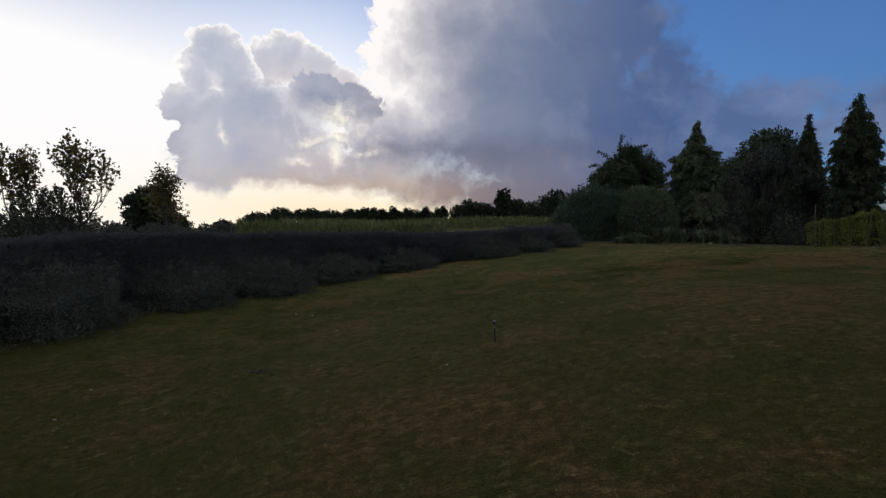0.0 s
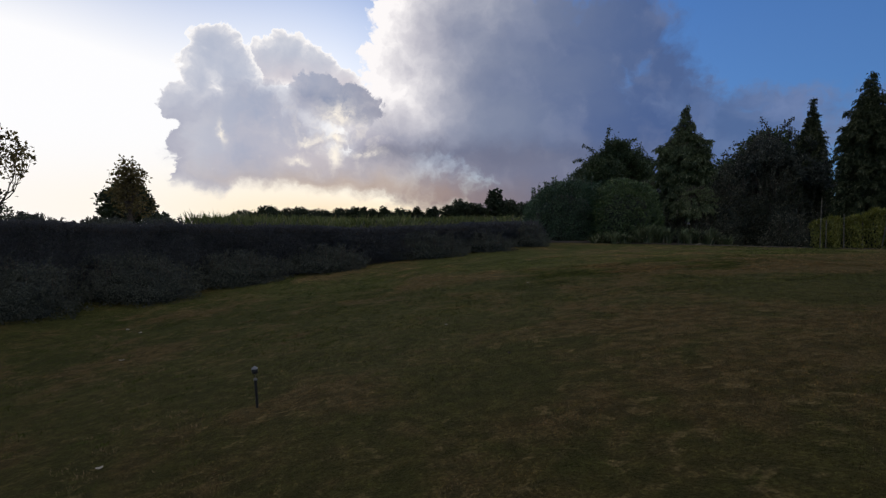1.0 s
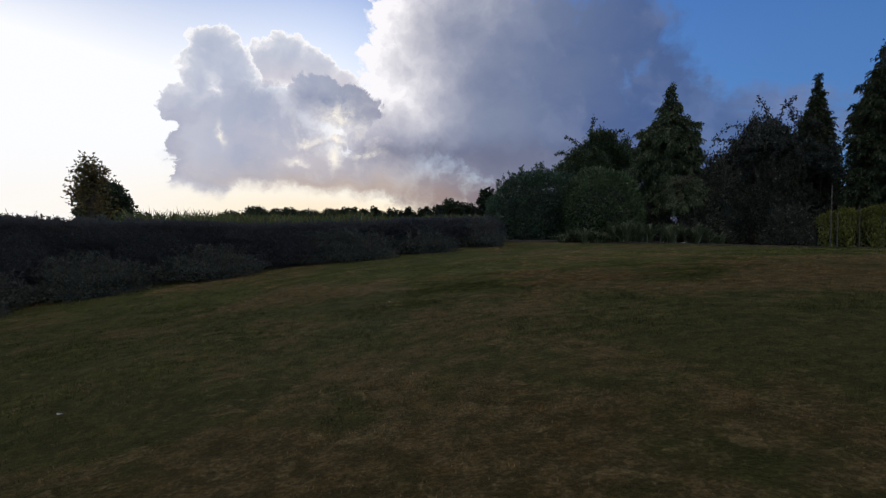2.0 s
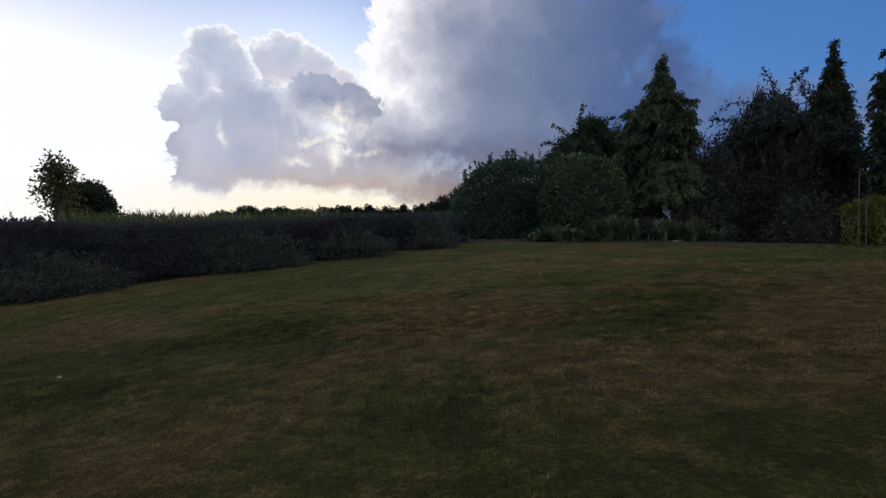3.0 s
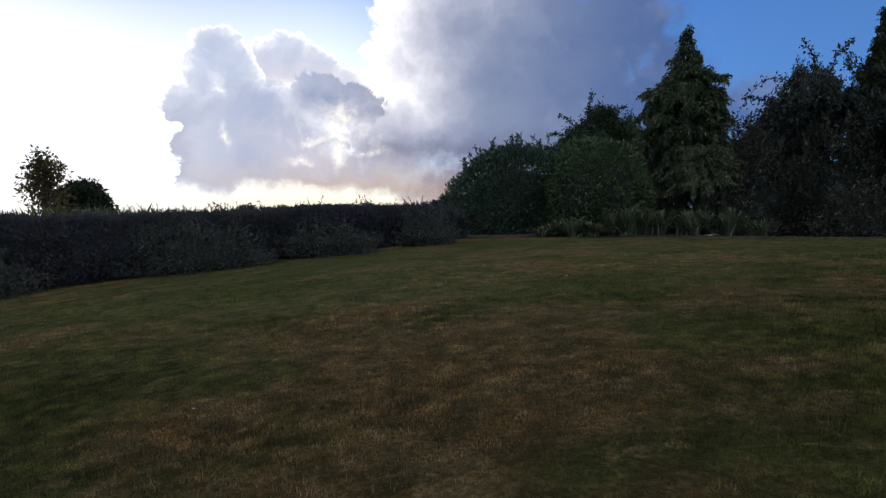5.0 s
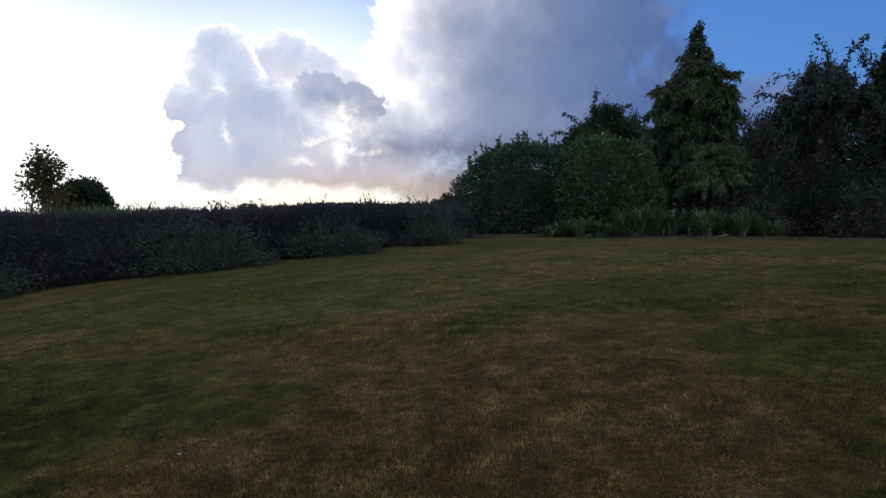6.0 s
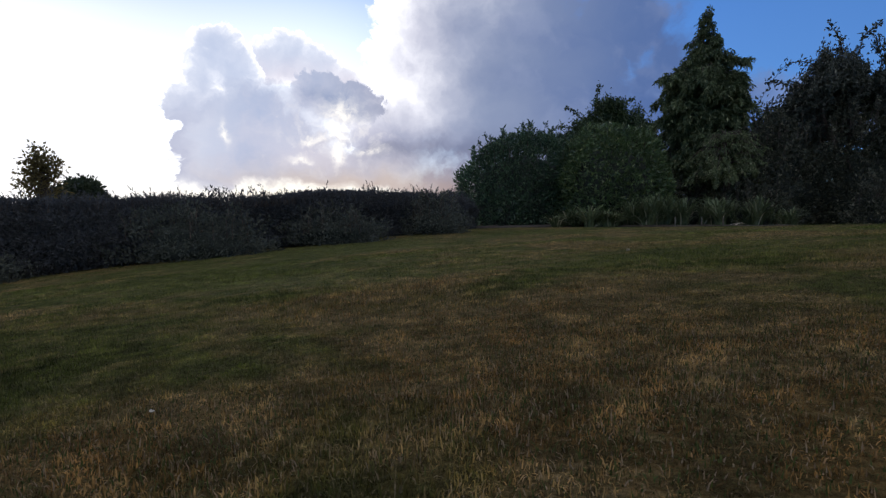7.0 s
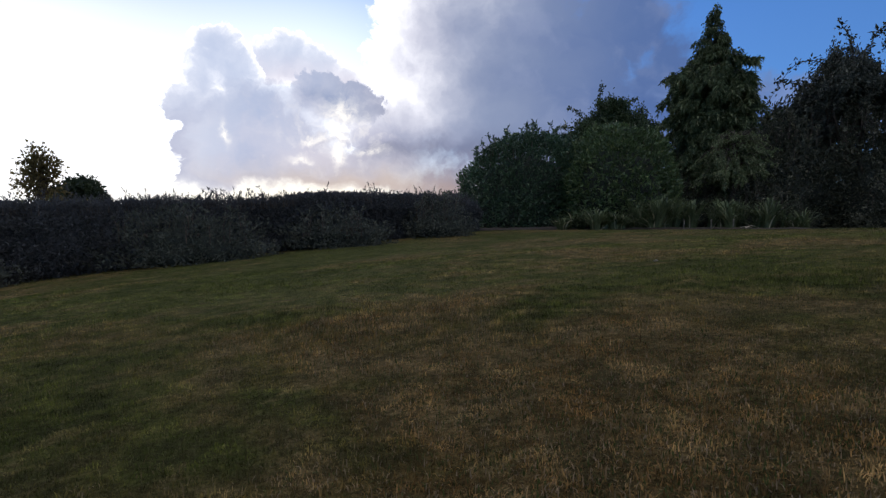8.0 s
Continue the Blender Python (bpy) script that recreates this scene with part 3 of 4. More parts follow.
def grow(wood, tips, start, way, length, radius, depth, rng, spread=0.55, up=0.12):
    """Limbs that fork; tips collects the places where leaves sit."""
    n = 5
    pts, p, d = [start], np.array(start, float), np.array(way, float)
    for q in range(n - 1):
        d = unit(d + rng.normal(size=3) * 0.13 + [0, 0, up])
        p = p + d * length / (n - 1)
        pts.append(p)
    pts = np.array(pts)
    end = radius * (0.6 if depth else 0.3)
    tube(wood, pts, np.linspace(radius, end, n), 6 if radius > 0.04 else 4)
    if depth <= 2:
        tips.append((pts, d))
    if depth == 0:
        return
    for q in range(3 if depth > 1 else 4):
        at = pts[rng.integers(2, n)] if q else pts[-1]
        turn = unit(d + rng.normal(size=3) * spread)
        grow(wood, tips, at, turn, length * rng.uniform(0.58, 0.85), end * rng.uniform(0.7, 0.95), depth - 1, rng, spread, up)


def open_tree(name, x, y, height, label, mat, seed=1, trunk=1.2, radius=0.11, limbs=5, depth=3, leaf=(0.09, 0.05), per=26, spread=0.6, up=0.10, squash=1.0, wide=1.0, category="tree", group="", z=None, loose=0.055, cone=0.0, wisps=()):
    """A leafy tree with forking limbs and gaps between its leaves."""
    rng = np.random.default_rng(seed)
    base = thing(name, (x, y, (gz(x, y) if z is None else z) - 0.03), label, category, group)
    wood, green, tips = Pile(), Pile(), []
    tube(wood, [(0, 0, 0), (0.03, 0.02, trunk * 0.5), (0, 0.04, trunk)], (radius * 1.3, radius, radius * 0.9), 8)
    for q in range(limbs):
        a = 2 * math.pi * (q + rng.random() * 0.6) / limbs
        grow(wood, tips, (0, 0.04, trunk * rng.uniform(0.7, 1.0)), (math.cos(a) * 0.75 * wide, math.sin(a) * 0.75 * wide, rng.uniform(0.6, 1.2)), 1.0, radius * 0.6, depth, rng, spread, up)
    top = max(pts[:, 2].max() for pts, _ in tips)
    k = (height - 0.05) / top
    for pts, d in tips:
        m = per
        i = rng.integers(1, len(pts), m)
        p = pts[i] + rng.normal(size=(m, 3)) * loose / k
        leaves(green, p * k, rng.normal(size=(m, 3)) + d * 0.4 + [0, 0, -0.15], leaf[0], leaf[1], rng)
    for a in wood.v:
        a *= k
    if cone:
        for a in wood.v + green.v:
            f = 1 + cone * (0.45 - a[:, 2] / height)
            a[:, 0] *= f
            a[:, 1] *= f
    for bow in wisps:
        bow = np.array(bow)
        t = np.linspace(0, len(bow) - 1, 12)
        pts = np.column_stack([np.interp(t, np.arange(len(bow)), bow[:, i]) for i in range(3)])
        pts[1:-1] = (pts[:-2] + 2 * pts[1:-1] + pts[2:]) / 4
        tube(wood, pts, np.linspace(0.022, 0.006, 12), 5)
        m = 90
        leaves(green, pts[rng.integers(1, 12, m)] + rng.normal(size=(m, 3)) * 0.07, rng.normal(size=(m, 3)) + [0, 0, -0.2], leaf[0], leaf[1], rng)
    part("crown", green.mesh("crown", mat), base)
    part("trunk", wood.mesh("trunk", BARK, True), base)
    return base


def round_tree(name, x, y, height, spread, label, mat, seed=1, trunk=0.25, leaf=(0.3, 0.2), clumps=46, per=150, group="", z=None, tall=0.5, shape=None):
    """A broad tree for the middle and far distance: trunk, limbs, clumps of leaves."""
    rng = np.random.default_rng(seed)
    base = thing(name, (x, y, (gz(x, y) if z is None else z) - 0.05), label, "tree", group)
    wood, green = Pile(), Pile()
    r0 = 0.025 * height + 0.05
    tube(wood, [(0, 0, 0), (0, 0, height * 0.35), (0.02 * height, 0, height * 0.72)], (r0, r0 * 0.8, r0 * 0.3), 8)
    centre, half = height * (1 + trunk) / 2, height * (1 - trunk) / 2
    for q in range(clumps):
        d = unit(rng.normal(size=3))
        s = rng.random() ** 0.45 * 0.86
        wide = shape((d[2] * s + 1) / 2) if shape else 1.0
        c = np.array([d[0] * spread * s * wide, d[1] * spread * s * wide, centre + d[2] * half * s])
        size = rng.uniform(0.16, 0.30) * min(spread, half) * 1.3
        if q % 3 == 0:
            tube(wood, [(0, 0, max(height * trunk, c[2] * 0.5)), c * [0.6, 0.6, 0.9], c], (r0 * 0.4, r0 * 0.22, r0 * 0.08), 4)
        e = unit(rng.normal(size=(per, 3)))
        p = c + e * (size * rng.uniform(0.55, 1.1, per)[:, None]) * [1.15, 1.15, 0.85]
        leaves(green, p, e + rng.normal(size=(per, 3)) * 0.7, leaf[0], leaf[1], rng)
    part("crown", green.mesh("crown", mat), base)
    part("trunk", wood.mesh("trunk", BARK, True), base)
    return base


# ---- the long boundary hedge
HEDGE_LINE = [(-12.0, 4.0), (-11.2, 9.0), (-10.4, 13.5), (-9.3, 17.0), (-7.3, 20.2), (-4.7, 22.0), (-1.8, 22.9), (1.2, 24.1), (4.2, 25.8), (6.6, 28.4), (7.6, 31.0)]


def hedge_frame(s):
    """Place on the hedge's foot line and its outward way, for lengths 0 to 1."""
    pts = np.array(HEDGE_LINE)
    seg = np.hypot(*np.diff(pts, axis=0).T)
    at = np.concatenate([[0], np.cumsum(seg)]) / seg.sum()
    x, y = np.interp(s, at, pts[:, 0]), np.interp(s, at, pts[:, 1])
    e = 0.02
    tx = np.interp(s + e, at, pts[:, 0]) - np.interp(s - e, at, pts[:, 0])
    ty = np.interp(s + e, at, pts[:, 1]) - np.interp(s - e, at, pts[:, 1])
    n = np.hypot(tx, ty)
    return x, y, ty / n, -tx / n, seg.sum()


def hedge_top(s):
    return EYE - 0.64 + 0.03 * np.sin(s * 23) + 0.025 * np.sin(s * 61 + 1) + np.interp(s, [0, 0.42, 0.54, 0.70, 0.80, 0.87, 1], [0, 0, -0.09, -0.14, 0.02, 0.09, 0.09])


def build_hedge():
    rng = np.random.default_rng(5)
    base = thing("hedge", (-4.7, 22.0, 0), "long dark clipped hedge beside the lawn, uneven top", "hedge", kind="")
    base.location = (0, 0, 0)
    n = 210000
    s = rng.random(n)
    x, y, nx, ny, length = hedge_frame(s)
    face = rng.random(n) < 0.62
    foot, top = ground_z(x, y), hedge_top(s)
    v = np.where(face, rng.random(n), 1.0)
    back = np.where(face, 0.0, rng.random(n) * 1.3)
    zz = foot + (top - foot) * v
    lump = 0.34 * bumps(np.column_stack([x, y, zz]), 1.1) + 0.20 * bumps(np.column_stack([x, y, zz]), 2.9, 2) + 0.08 * bumps(np.column_stack([x, y, zz]), 7.3, 4)
    out = lump + 0.10 * np.sin(v * 3.0) - rng.random(n) ** 1.6 * 0.28 - 0.22 * np.clip(v - 0.8, 0, 1) / 0.2
    px, py = x + nx * (out - back), y + ny * (out - back)
    pz = zz + np.where(face, rng.normal(size=n) * 0.04, 0.10 * lump - 0.04 + rng.random(n) ** 2 * 0.18)
    way = np.column_stack([nx, ny, np.full(n, 0.5)]) + rng.normal(size=(n, 3)) * 0.7
    pile = Pile()
    big = rng.random(n) < 0.30 + 0.35 * (bumps(np.column_stack([x, y, zz]), 0.6, 9) > 0.15)
    at = np.column_stack([px, py, pz])
    leaves(pile, at[~big], way[~big], 0.056, 0.033, rng)
    leaves(pile, at[big], way[big], 0.080, 0.044, rng)
    # thin twigs that stand above the clipped top
    m = 2600
    s = rng.random(m)
    x, y, nx, ny, length = hedge_frame(s)
    b = rng.random(m) * 1.2
    foot = np.column_stack([x - nx * b, y - ny * b, hedge_top(s)])
    stems = Pile()
    for q in range(m):
        rank = 0.5 + 0.5 * math.sin(s[q] * 47) * math.sin(s[q] * 19 + 2)
        tall = rng.uniform(0.05, 0.15) + 0.22 * rank * rng.random() ** 2 + (rng.uniform(0.08, 0.24) if rng.random() < 0.08 * rank else 0.0)
        tip = foot[q] + [rng.normal() * 0.35 * tall, rng.normal() * 0.35 * tall, tall]
        tube(stems, [foot[q] - [0, 0, 0.1], tip], (0.005, 0.002), 3)
        k = int(6 + 34 * tall)
        leaves(pile, foot[q] + (tip - foot[q]) * rng.random(k)[:, None], rng.normal(size=(k, 3)) * 0.55 + [0, 0, 1.1], 0.075, 0.020, rng)
    part("foliage", pile.mesh("foliage", HEDGE_LEAF), base)
    tagged(part("brushwood", stems.mesh("brushwood", BARK), base), kind="stuff")
    # inner core, its dark colour standing for the shade within the hedge
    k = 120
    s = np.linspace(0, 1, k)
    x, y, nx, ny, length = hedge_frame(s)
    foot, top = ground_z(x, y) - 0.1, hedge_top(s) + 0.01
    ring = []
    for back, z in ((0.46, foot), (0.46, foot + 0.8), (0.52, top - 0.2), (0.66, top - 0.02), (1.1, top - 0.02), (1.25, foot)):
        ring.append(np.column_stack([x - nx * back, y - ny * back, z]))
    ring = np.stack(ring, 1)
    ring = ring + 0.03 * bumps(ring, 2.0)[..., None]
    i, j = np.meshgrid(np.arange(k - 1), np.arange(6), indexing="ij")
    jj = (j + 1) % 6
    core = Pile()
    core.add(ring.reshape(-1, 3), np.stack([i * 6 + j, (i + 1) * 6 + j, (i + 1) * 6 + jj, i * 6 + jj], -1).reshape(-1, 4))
    part("shade_core", core.mesh("shade_core", HEDGE_SHADE_CORE, True), base)


build_hedge()
for i, (x, y, r) in enumerate([(-8.7, 17.2, (1.8, 1.4, 1.25)), (-6.6, 19.6, (1.8, 1.2, 1.1)), (-10.2, 13.6, (1.6, 2.0, 1.6)), (-10.9, 9.4, (1.6, 2.2, 1.9)), (-4.3, 21.5, (1.6, 0.9, 0.9)), (-1.6, 22.5, (1.4, 0.8, 0.75)), (1.9, 24.1, (1.5, 0.7, 0.8)), (4.3, 25.6, (1.1, 0.7, 0.6)), (6.4, 27.5, (0.8, 0.7, 0.75))]):
    shrub("garden_shrub", x, y, r, "low rounded dark shrub in front of the hedge", MOUND, (0.070, 0.040), 760, 20 + i, shoots=22, shoot_len=0.3, group="shrubs along the hedge", lump=0.26, core=0.62, layers=0.4, power=2.2)

# ---- the corner group
shrub("laurel_bush", 9.5, 34.0, (2.45, 2.5, 2.95), "large glossy green laurel bush with upright shoots", LAUREL, (0.14, 0.06), 480, 31, shoots=70, shoot_len=0.55, group="laurel bushes", lump=0.09, power=2.5, slope=0.10)
shrub("laurel_bush", 12.2, 32.2, (1.72, 1.9, 2.9), "rounded clipped laurel bush beside the lawn", LAUREL_PALE, (0.15, 0.068), 480, 32, shoots=16, shoot_len=0.2, group="laurel bushes", lump=0.06, power=3.2)
shrub("dark_shrub", 14.4, 34.6, (2.0, 1.8, 2.9), "tall shadowed shrub between laurel and cypress", SHRUB, (0.12, 0.07), 300, 33, shoots=20, shoot_len=0.4, lump=0.14, core=0.6, layers=0.4)
open_tree("garden_tree", 18.5, 53.0, 8.9, "leafy garden tree with loose outer twigs beyond the laurels", TREE_LEAF, 41, trunk=2.2, radius=0.16, limbs=9, depth=4, leaf=(0.21, 0.13), per=62, spread=0.62, up=0.05, loose=0.20, cone=0.35, wide=1.2, wisps=[((-1.6, -0.5, 6.8), (-2.4, -0.6, 7.8), (-3.2, -0.6, 8.2)), ((-0.8, -0.3, 7.8), (-1.0, -0.3, 8.9), (-0.8, -0.3, 9.8)),
          ((-2.2, -0.5, 6.0), (-3.4, -0.6, 7.0), (-4.0, -0.6, 6.8)), ((0.6, 0, 7.8), (1.0, 0, 8.7), (1.7, 0, 8.9)), ((2.0, 0, 6.6), (3.1, 0, 7.2), (3.7, 0, 6.9))])


conifer("cypress_tree", 15.7, 33.0, 7.35, "tall green cypress with drooping sprays and bare lower trunk", CYPRESS, 51, ((0, 0.05), (0.4, 0.20), (1.0, 0.46), (1.8, 0.88), (2.4, 1.26), (3.6, 1.42), (4.6, 1.25), (7, 0.9)), clear=0.20, count=560, droop=0.95, leaders=4, ragged=0.20)
conifer("weeping_cypress", 15.35, 30.9, 2.95, "low weeping cypress with pale drooping sprays", PALE_SPRAY, 55, ((0, 0.35), (0.4, 0.85), (1.2, 1.05), (2.8, 0.7)), clear=0.55, strand=(0.32, 0.062), count=110, droop=1.3, leaders=0, ragged=0.4, group="")
conifer("cypress_tree", 21.8, 31.8, 7.85, "slender dark cypress with a pointed top", CYPRESS_BLUE, 52, ((0, 0.0), (0.7, 0.12), (1.7, 0.30), (3.7, 0.72), (5.5, 0.95), (8, 1.0)), count=500, droop=0.6, leaders=1, ragged=0.26)
conifer("cypress_tree", 22.0, 28.3, 8.15, "broad dark cypress, the tallest of the row", CYPRESS_BLUE, 53, ((0, 0.03), (0.5, 0.20), (1.2, 0.48), (2.5, 0.80), (5.2, 1.12), (8, 1.3)), count=600, droop=0.7, leaders=3, ragged=0.28)
round_tree("rounded_tree", 77.0, 125.0, 23.6, 7.2, "dense dark round-topped tree far behind the border", TREE_LEAF, 64, trunk=0.05, leaf=(0.75, 0.5), clumps=230, per=120, shape=lambda q: 1.0 if q < 0.6 else 1.12 - 0.3 * q)
round_tree("rounded_tree", 54.2, 100.0, 13.6, 3.9, "dense dark rounded tree far behind the cypress", TREE_LEAF, 65, trunk=0.05, leaf=(0.6, 0.4), clumps=110, per=90)
open_tree("apple_tree", 20.3, 32.6, 6.4, "old apple tree with arching leafy twigs", APPLE, 61, trunk=1.3, radius=0.12, limbs=8, depth=4, leaf=(0.145, 0.085), per=32, spread=0.7, up=0.05, loose=0.11, cone=0.9, wisps=[((-0.6, -0.4, 4.6), (-1.7, -0.7, 5.6), (-2.6, -0.7, 5.5), (-3.4, -0.8, 4.3)), ((-0.3, -0.2, 5.6), (-0.5, -0.3, 6.4), (-0.9, -0.3, 6.9)),
          ((0.2, 0, 5.6), (0.5, 0, 6.6), (0.9, -0.1, 6.9)), ((-1.0, -0.4, 4.0), (-2.0, -0.5, 4.9), (-3.0, -0.6, 4.9))])
for i, (x, y, r) in enumerate([(17.7, 31.8, (1.7, 1.3, 3.0)), (20.0, 31.2, (1.9, 1.4, 3.4)), (22.6, 29.6, (1.7, 1.5, 3.2)), (19.0, 28.8, (1.3, 1.0, 1.2)), (24.2, 26.0, (1.8, 1.6, 2.2)), (16.2, 30.6, (1.2, 0.9, 1.1)), (18.8, 34.2, (2.2, 1.5, 3.6)), (21.8, 33.8, (2.2, 1.5, 3.9)), (14.6, 32.0, (1.0, 0.9, 1.2))]):
    shrub("border_shrub", x, y, r, "dark leafy border shrub under the trees", SHRUB, (0.11, 0.06), 330, 70 + i, shoots=34, shoot_len=0.6, group="border shrubs", lump=0.22, core=0.55, layers=0.45, power=2.1)


def golden_hedge():
    """A box of yellow-green trailing growth tied along stakes."""
    rng = np.random.default_rng(81)
    base = thing("trailing_hedge", (0, 0, 0), "yellow-green trailing hedge tied along thin stakes", "hedge")
    n = 16000
    u, v, w = rng.random(n), rng.random(n), rng.random(n)
    x, y = 17.3 + 5.2 * u, 25.0 - 2.6 * u
    foot = ground_z(x, y)
    top = foot + 0.72 + 1.15 * np.minimum(u, 0.62) + 0.22 * np.clip(u / 0.06, 0, 1) + 0.08 * np.sin(u * 19 + 0.5) + 0.10 * np.sin(u * 61) + 0.07 * np.sin(u * 131)
    on_top = rng.random(n) < 0.3
    v = np.where(on_top, 1.0, v ** 0.8)
    depth = np.where(on_top, w * 0.9, w ** 2 * 0.35)
    round_off = 0.30 * (np.clip(v - 0.6, 0, 1) / 0.4) ** 2 * (~on_top) + 0.25 * np.clip(1 - u / 0.05, 0, 1)
    lump = 0.10 * np.sin(u * 55 + np.sin(v * 3)) + 0.06 * bumps(np.column_stack([x * 3, y * 3, v]), 1.4)
    back = depth + round_off - lump
    p = np.column_stack([x + 0.45 * back, y + 0.89 * back, foot + (top - foot) * v + rng.normal(size=n) * 0.03])
    way = np.column_stack([-0.35 + rng.normal(size=n) * 0.5, -0.6 + rng.normal(size=n) * 0.5, np.where(on_top, 0.6, -0.9) + rng.normal(size=n) * 0.5])
    pile = Pile()
    leaves(pile, p, way, 0.13, 0.04, rng)
    part("foliage", pile.mesh("foliage", GOLD), base)
    # core behind the leaves, painted dark in place of inner shade
    core = Pile()
    k = 30
    u = np.linspace(0, 1, k)
    x, y = 17.3 + 5.2 * u, 25.0 - 2.6 * u
    foot = ground_z(x, y) - 0.1
    ring = np.stack([np.column_stack([x + 0.45 * b, y + 0.89 * b, foot + h]) for b, h in ((0.22, 0), (0.20, 0.75), (0.4, 0.9), (0.8, 0.9), (0.85, 0))], 1)
    i, j = np.meshgrid(np.arange(k - 1), np.arange(5), indexing="ij")
    jj = (j + 1) % 5
    core.add(ring.reshape(-1, 3), np.stack([i * 5 + j, (i + 1) * 5 + j, (i + 1) * 5 + jj, i * 5 + jj], -1).reshape(-1, 4))
    part("shade_core", core.mesh("shade_core", SHADE_CORE, True), base)


def stake(x, y, height, label, seed, thick=0.022, group="garden stakes"):
    rng = np.random.default_rng(seed)
    pile = Pile()
    lean = rng.normal(size=2) * 0.035
    zs = np.array([-0.15, 0.0, 0.5, 0.97, 1.0]) * height
    tube(pile, np.column_stack([lean[0] * zs, lean[1] * zs, zs]), thick * np.array([0.9, 1.05, 1.0, 0.95, 0.6]), 7)
    ob = new("garden_stake", pile.mesh("garden_stake", WEATHERED, True))
    ob.location = (x, y, gz(x, y))
    return tagged(ob, label, "stake", group)


golden_hedge()
stake(17.25, 24.5, 1.95, "tall weathered wooden stake beside the trailing hedge", 1, 0.016)
stake(19.4, 29.4, 1.30, "weathered wooden stake among the border shrubs", 2, 0.016)
for i in range(10):
    u = 0.07 + 0.10 * i
    stake(17.33 + 5.2 * u, 24.98 - 2.6 * u, 1.05 + 1.1 * min(u, 0.62) + 0.13 * math.sin(i * 2.1), "pale wooden stake standing in the trailing hedge", 10 + i, 0.020)


def strap_clump(seed, label, blades=46, tall=0.75):
    """Long arching leaves from one crown."""
    rng = np.random.default_rng(seed)
    pile = Pile()
    for q in range(blades):
        a, r = rng.uniform(0, 6.28), rng.random() ** 0.5 * 0.16
        h, reach = tall * rng.uniform(0.45, 1.1), rng.uniform(0.12, 0.75)
        t = np.linspace(0, 1, 6)
        out = np.array([math.cos(a), math.sin(a)])
        over = rng.uniform(0.2, 1.0)
        pts = np.column_stack([out[0] * (r + reach * t ** 1.7), out[1] * (r + reach * t ** 1.7), h * (1.5 * t - (0.5 + 0.5 * over) * t ** 2.4)])
        w = 0.019 * np.array([1.0, 1.15, 1.1, 0.9, 0.6, 0.08]) * rng.uniform(0.8, 1.4)
        side = np.array([-out[1], out[0], 0.0])
        v = np.concatenate([pts - side * w[:, None], pts + side * w[:, None]])
        i = np.arange(5)
        pile.add(v, np.stack([i, i + 1, i + 7, i + 6], -1))
    ob = new("strap_leaf_plant", pile.mesh("strap_leaf_plant", STRAP))
    return tagged(ob, label, "plant", "strap-leaved plants at the lawn edge")


first = strap_clump(201, "arching strap-leaved plant at the lawn's edge", 95, 0.72)
first.location = (10.75, 29.35, gz(10.75, 29.35))
taller = strap_clump(202, "upright sword-leaved clump at the lawn's edge", 90, 1.15)
taller.location = (12.7, 29.4, gz(12.7, 29.4))
short = strap_clump(203, "low tangled strap-leaved plant at the lawn's edge", 60, 0.5)
short.location = (9.9, 29.7, gz(9.9, 29.7))
drift = np.random.default_rng(204)
for i in range(40):
    u = drift.random()
    src = (taller, taller, first, short)[drift.integers(0, 4)] if u > 0.28 else (first, short)[drift.integers(0, 2)]
    x = 10.2 + 5.6 * u
    y = 29.75 - 0.24 * (x - 10.2) + drift.uniform(-0.25, 0.75)
    copy_thing(src, pose(x, y, gz(x, y), drift.normal() * 9, drift.normal() * 9, drift.uniform(0, 360)) @ Matrix.Scale(drift.uniform(0.55, 1.0), 4))


def fallen_strap(x, y, size, turn):
    """A dead strap leaf lying bent on the turf."""
    t = np.linspace(0, 1, 9)
    w = 0.028 * np.sin(np.clip(0.12 + 0.88 * t, 0, 0.98) * math.pi) ** 0.6
    z = 0.03 + 0.16 * size * np.sin(t * math.pi) ** 1.4
    mid = np.column_stack([size * (t - 0.5), 0.10 * size * np.sin(t * 2.4), z])
    side = np.column_stack([0 * t, w, 0.4 * w])
    i = np.arange(8)
    pile = Pile()
    pile.add(np.concatenate([mid - side, mid, mid + [0, 0, 0.004] + side * [1, 1, -1]]), np.concatenate([np.stack([i, i + 1, i + 10, i + 9], -1), np.stack([i + 9, i + 10, i + 19, i + 18], -1)]))
    ob = new("fallen_strap_leaf", pile.mesh("fallen_strap_leaf", DEAD_STRAP, True))
    ob.matrix_basis = pose(x, y, gz(x, y) - 0.02, 0, 0, turn)
    return tagged(ob, "long pale dead strap leaf lying at the lawn's edge", "leaf", "dead strap leaves")


DEAD_STRAP = plain_material("dead_strap_leaf", (0.46, 0.40, 0.30), 0.8, 0.0, 40.0)
for x, y, size, turn in ((14.45, 28.25, 0.62, 8), (14.35, 28.4, 0.5, -14), (11.0, 29.3, 0.4, 30)):
    fallen_strap(x, y, size, turn)
for i, (x, y) in enumerate([(12.9, 28.75), (14.0, 28.35), (13.5, 28.5)]):
    stake(x, y, 0.26, "short pale plant marker at the lawn's edge", 30 + i, 0.016, "plant markers")


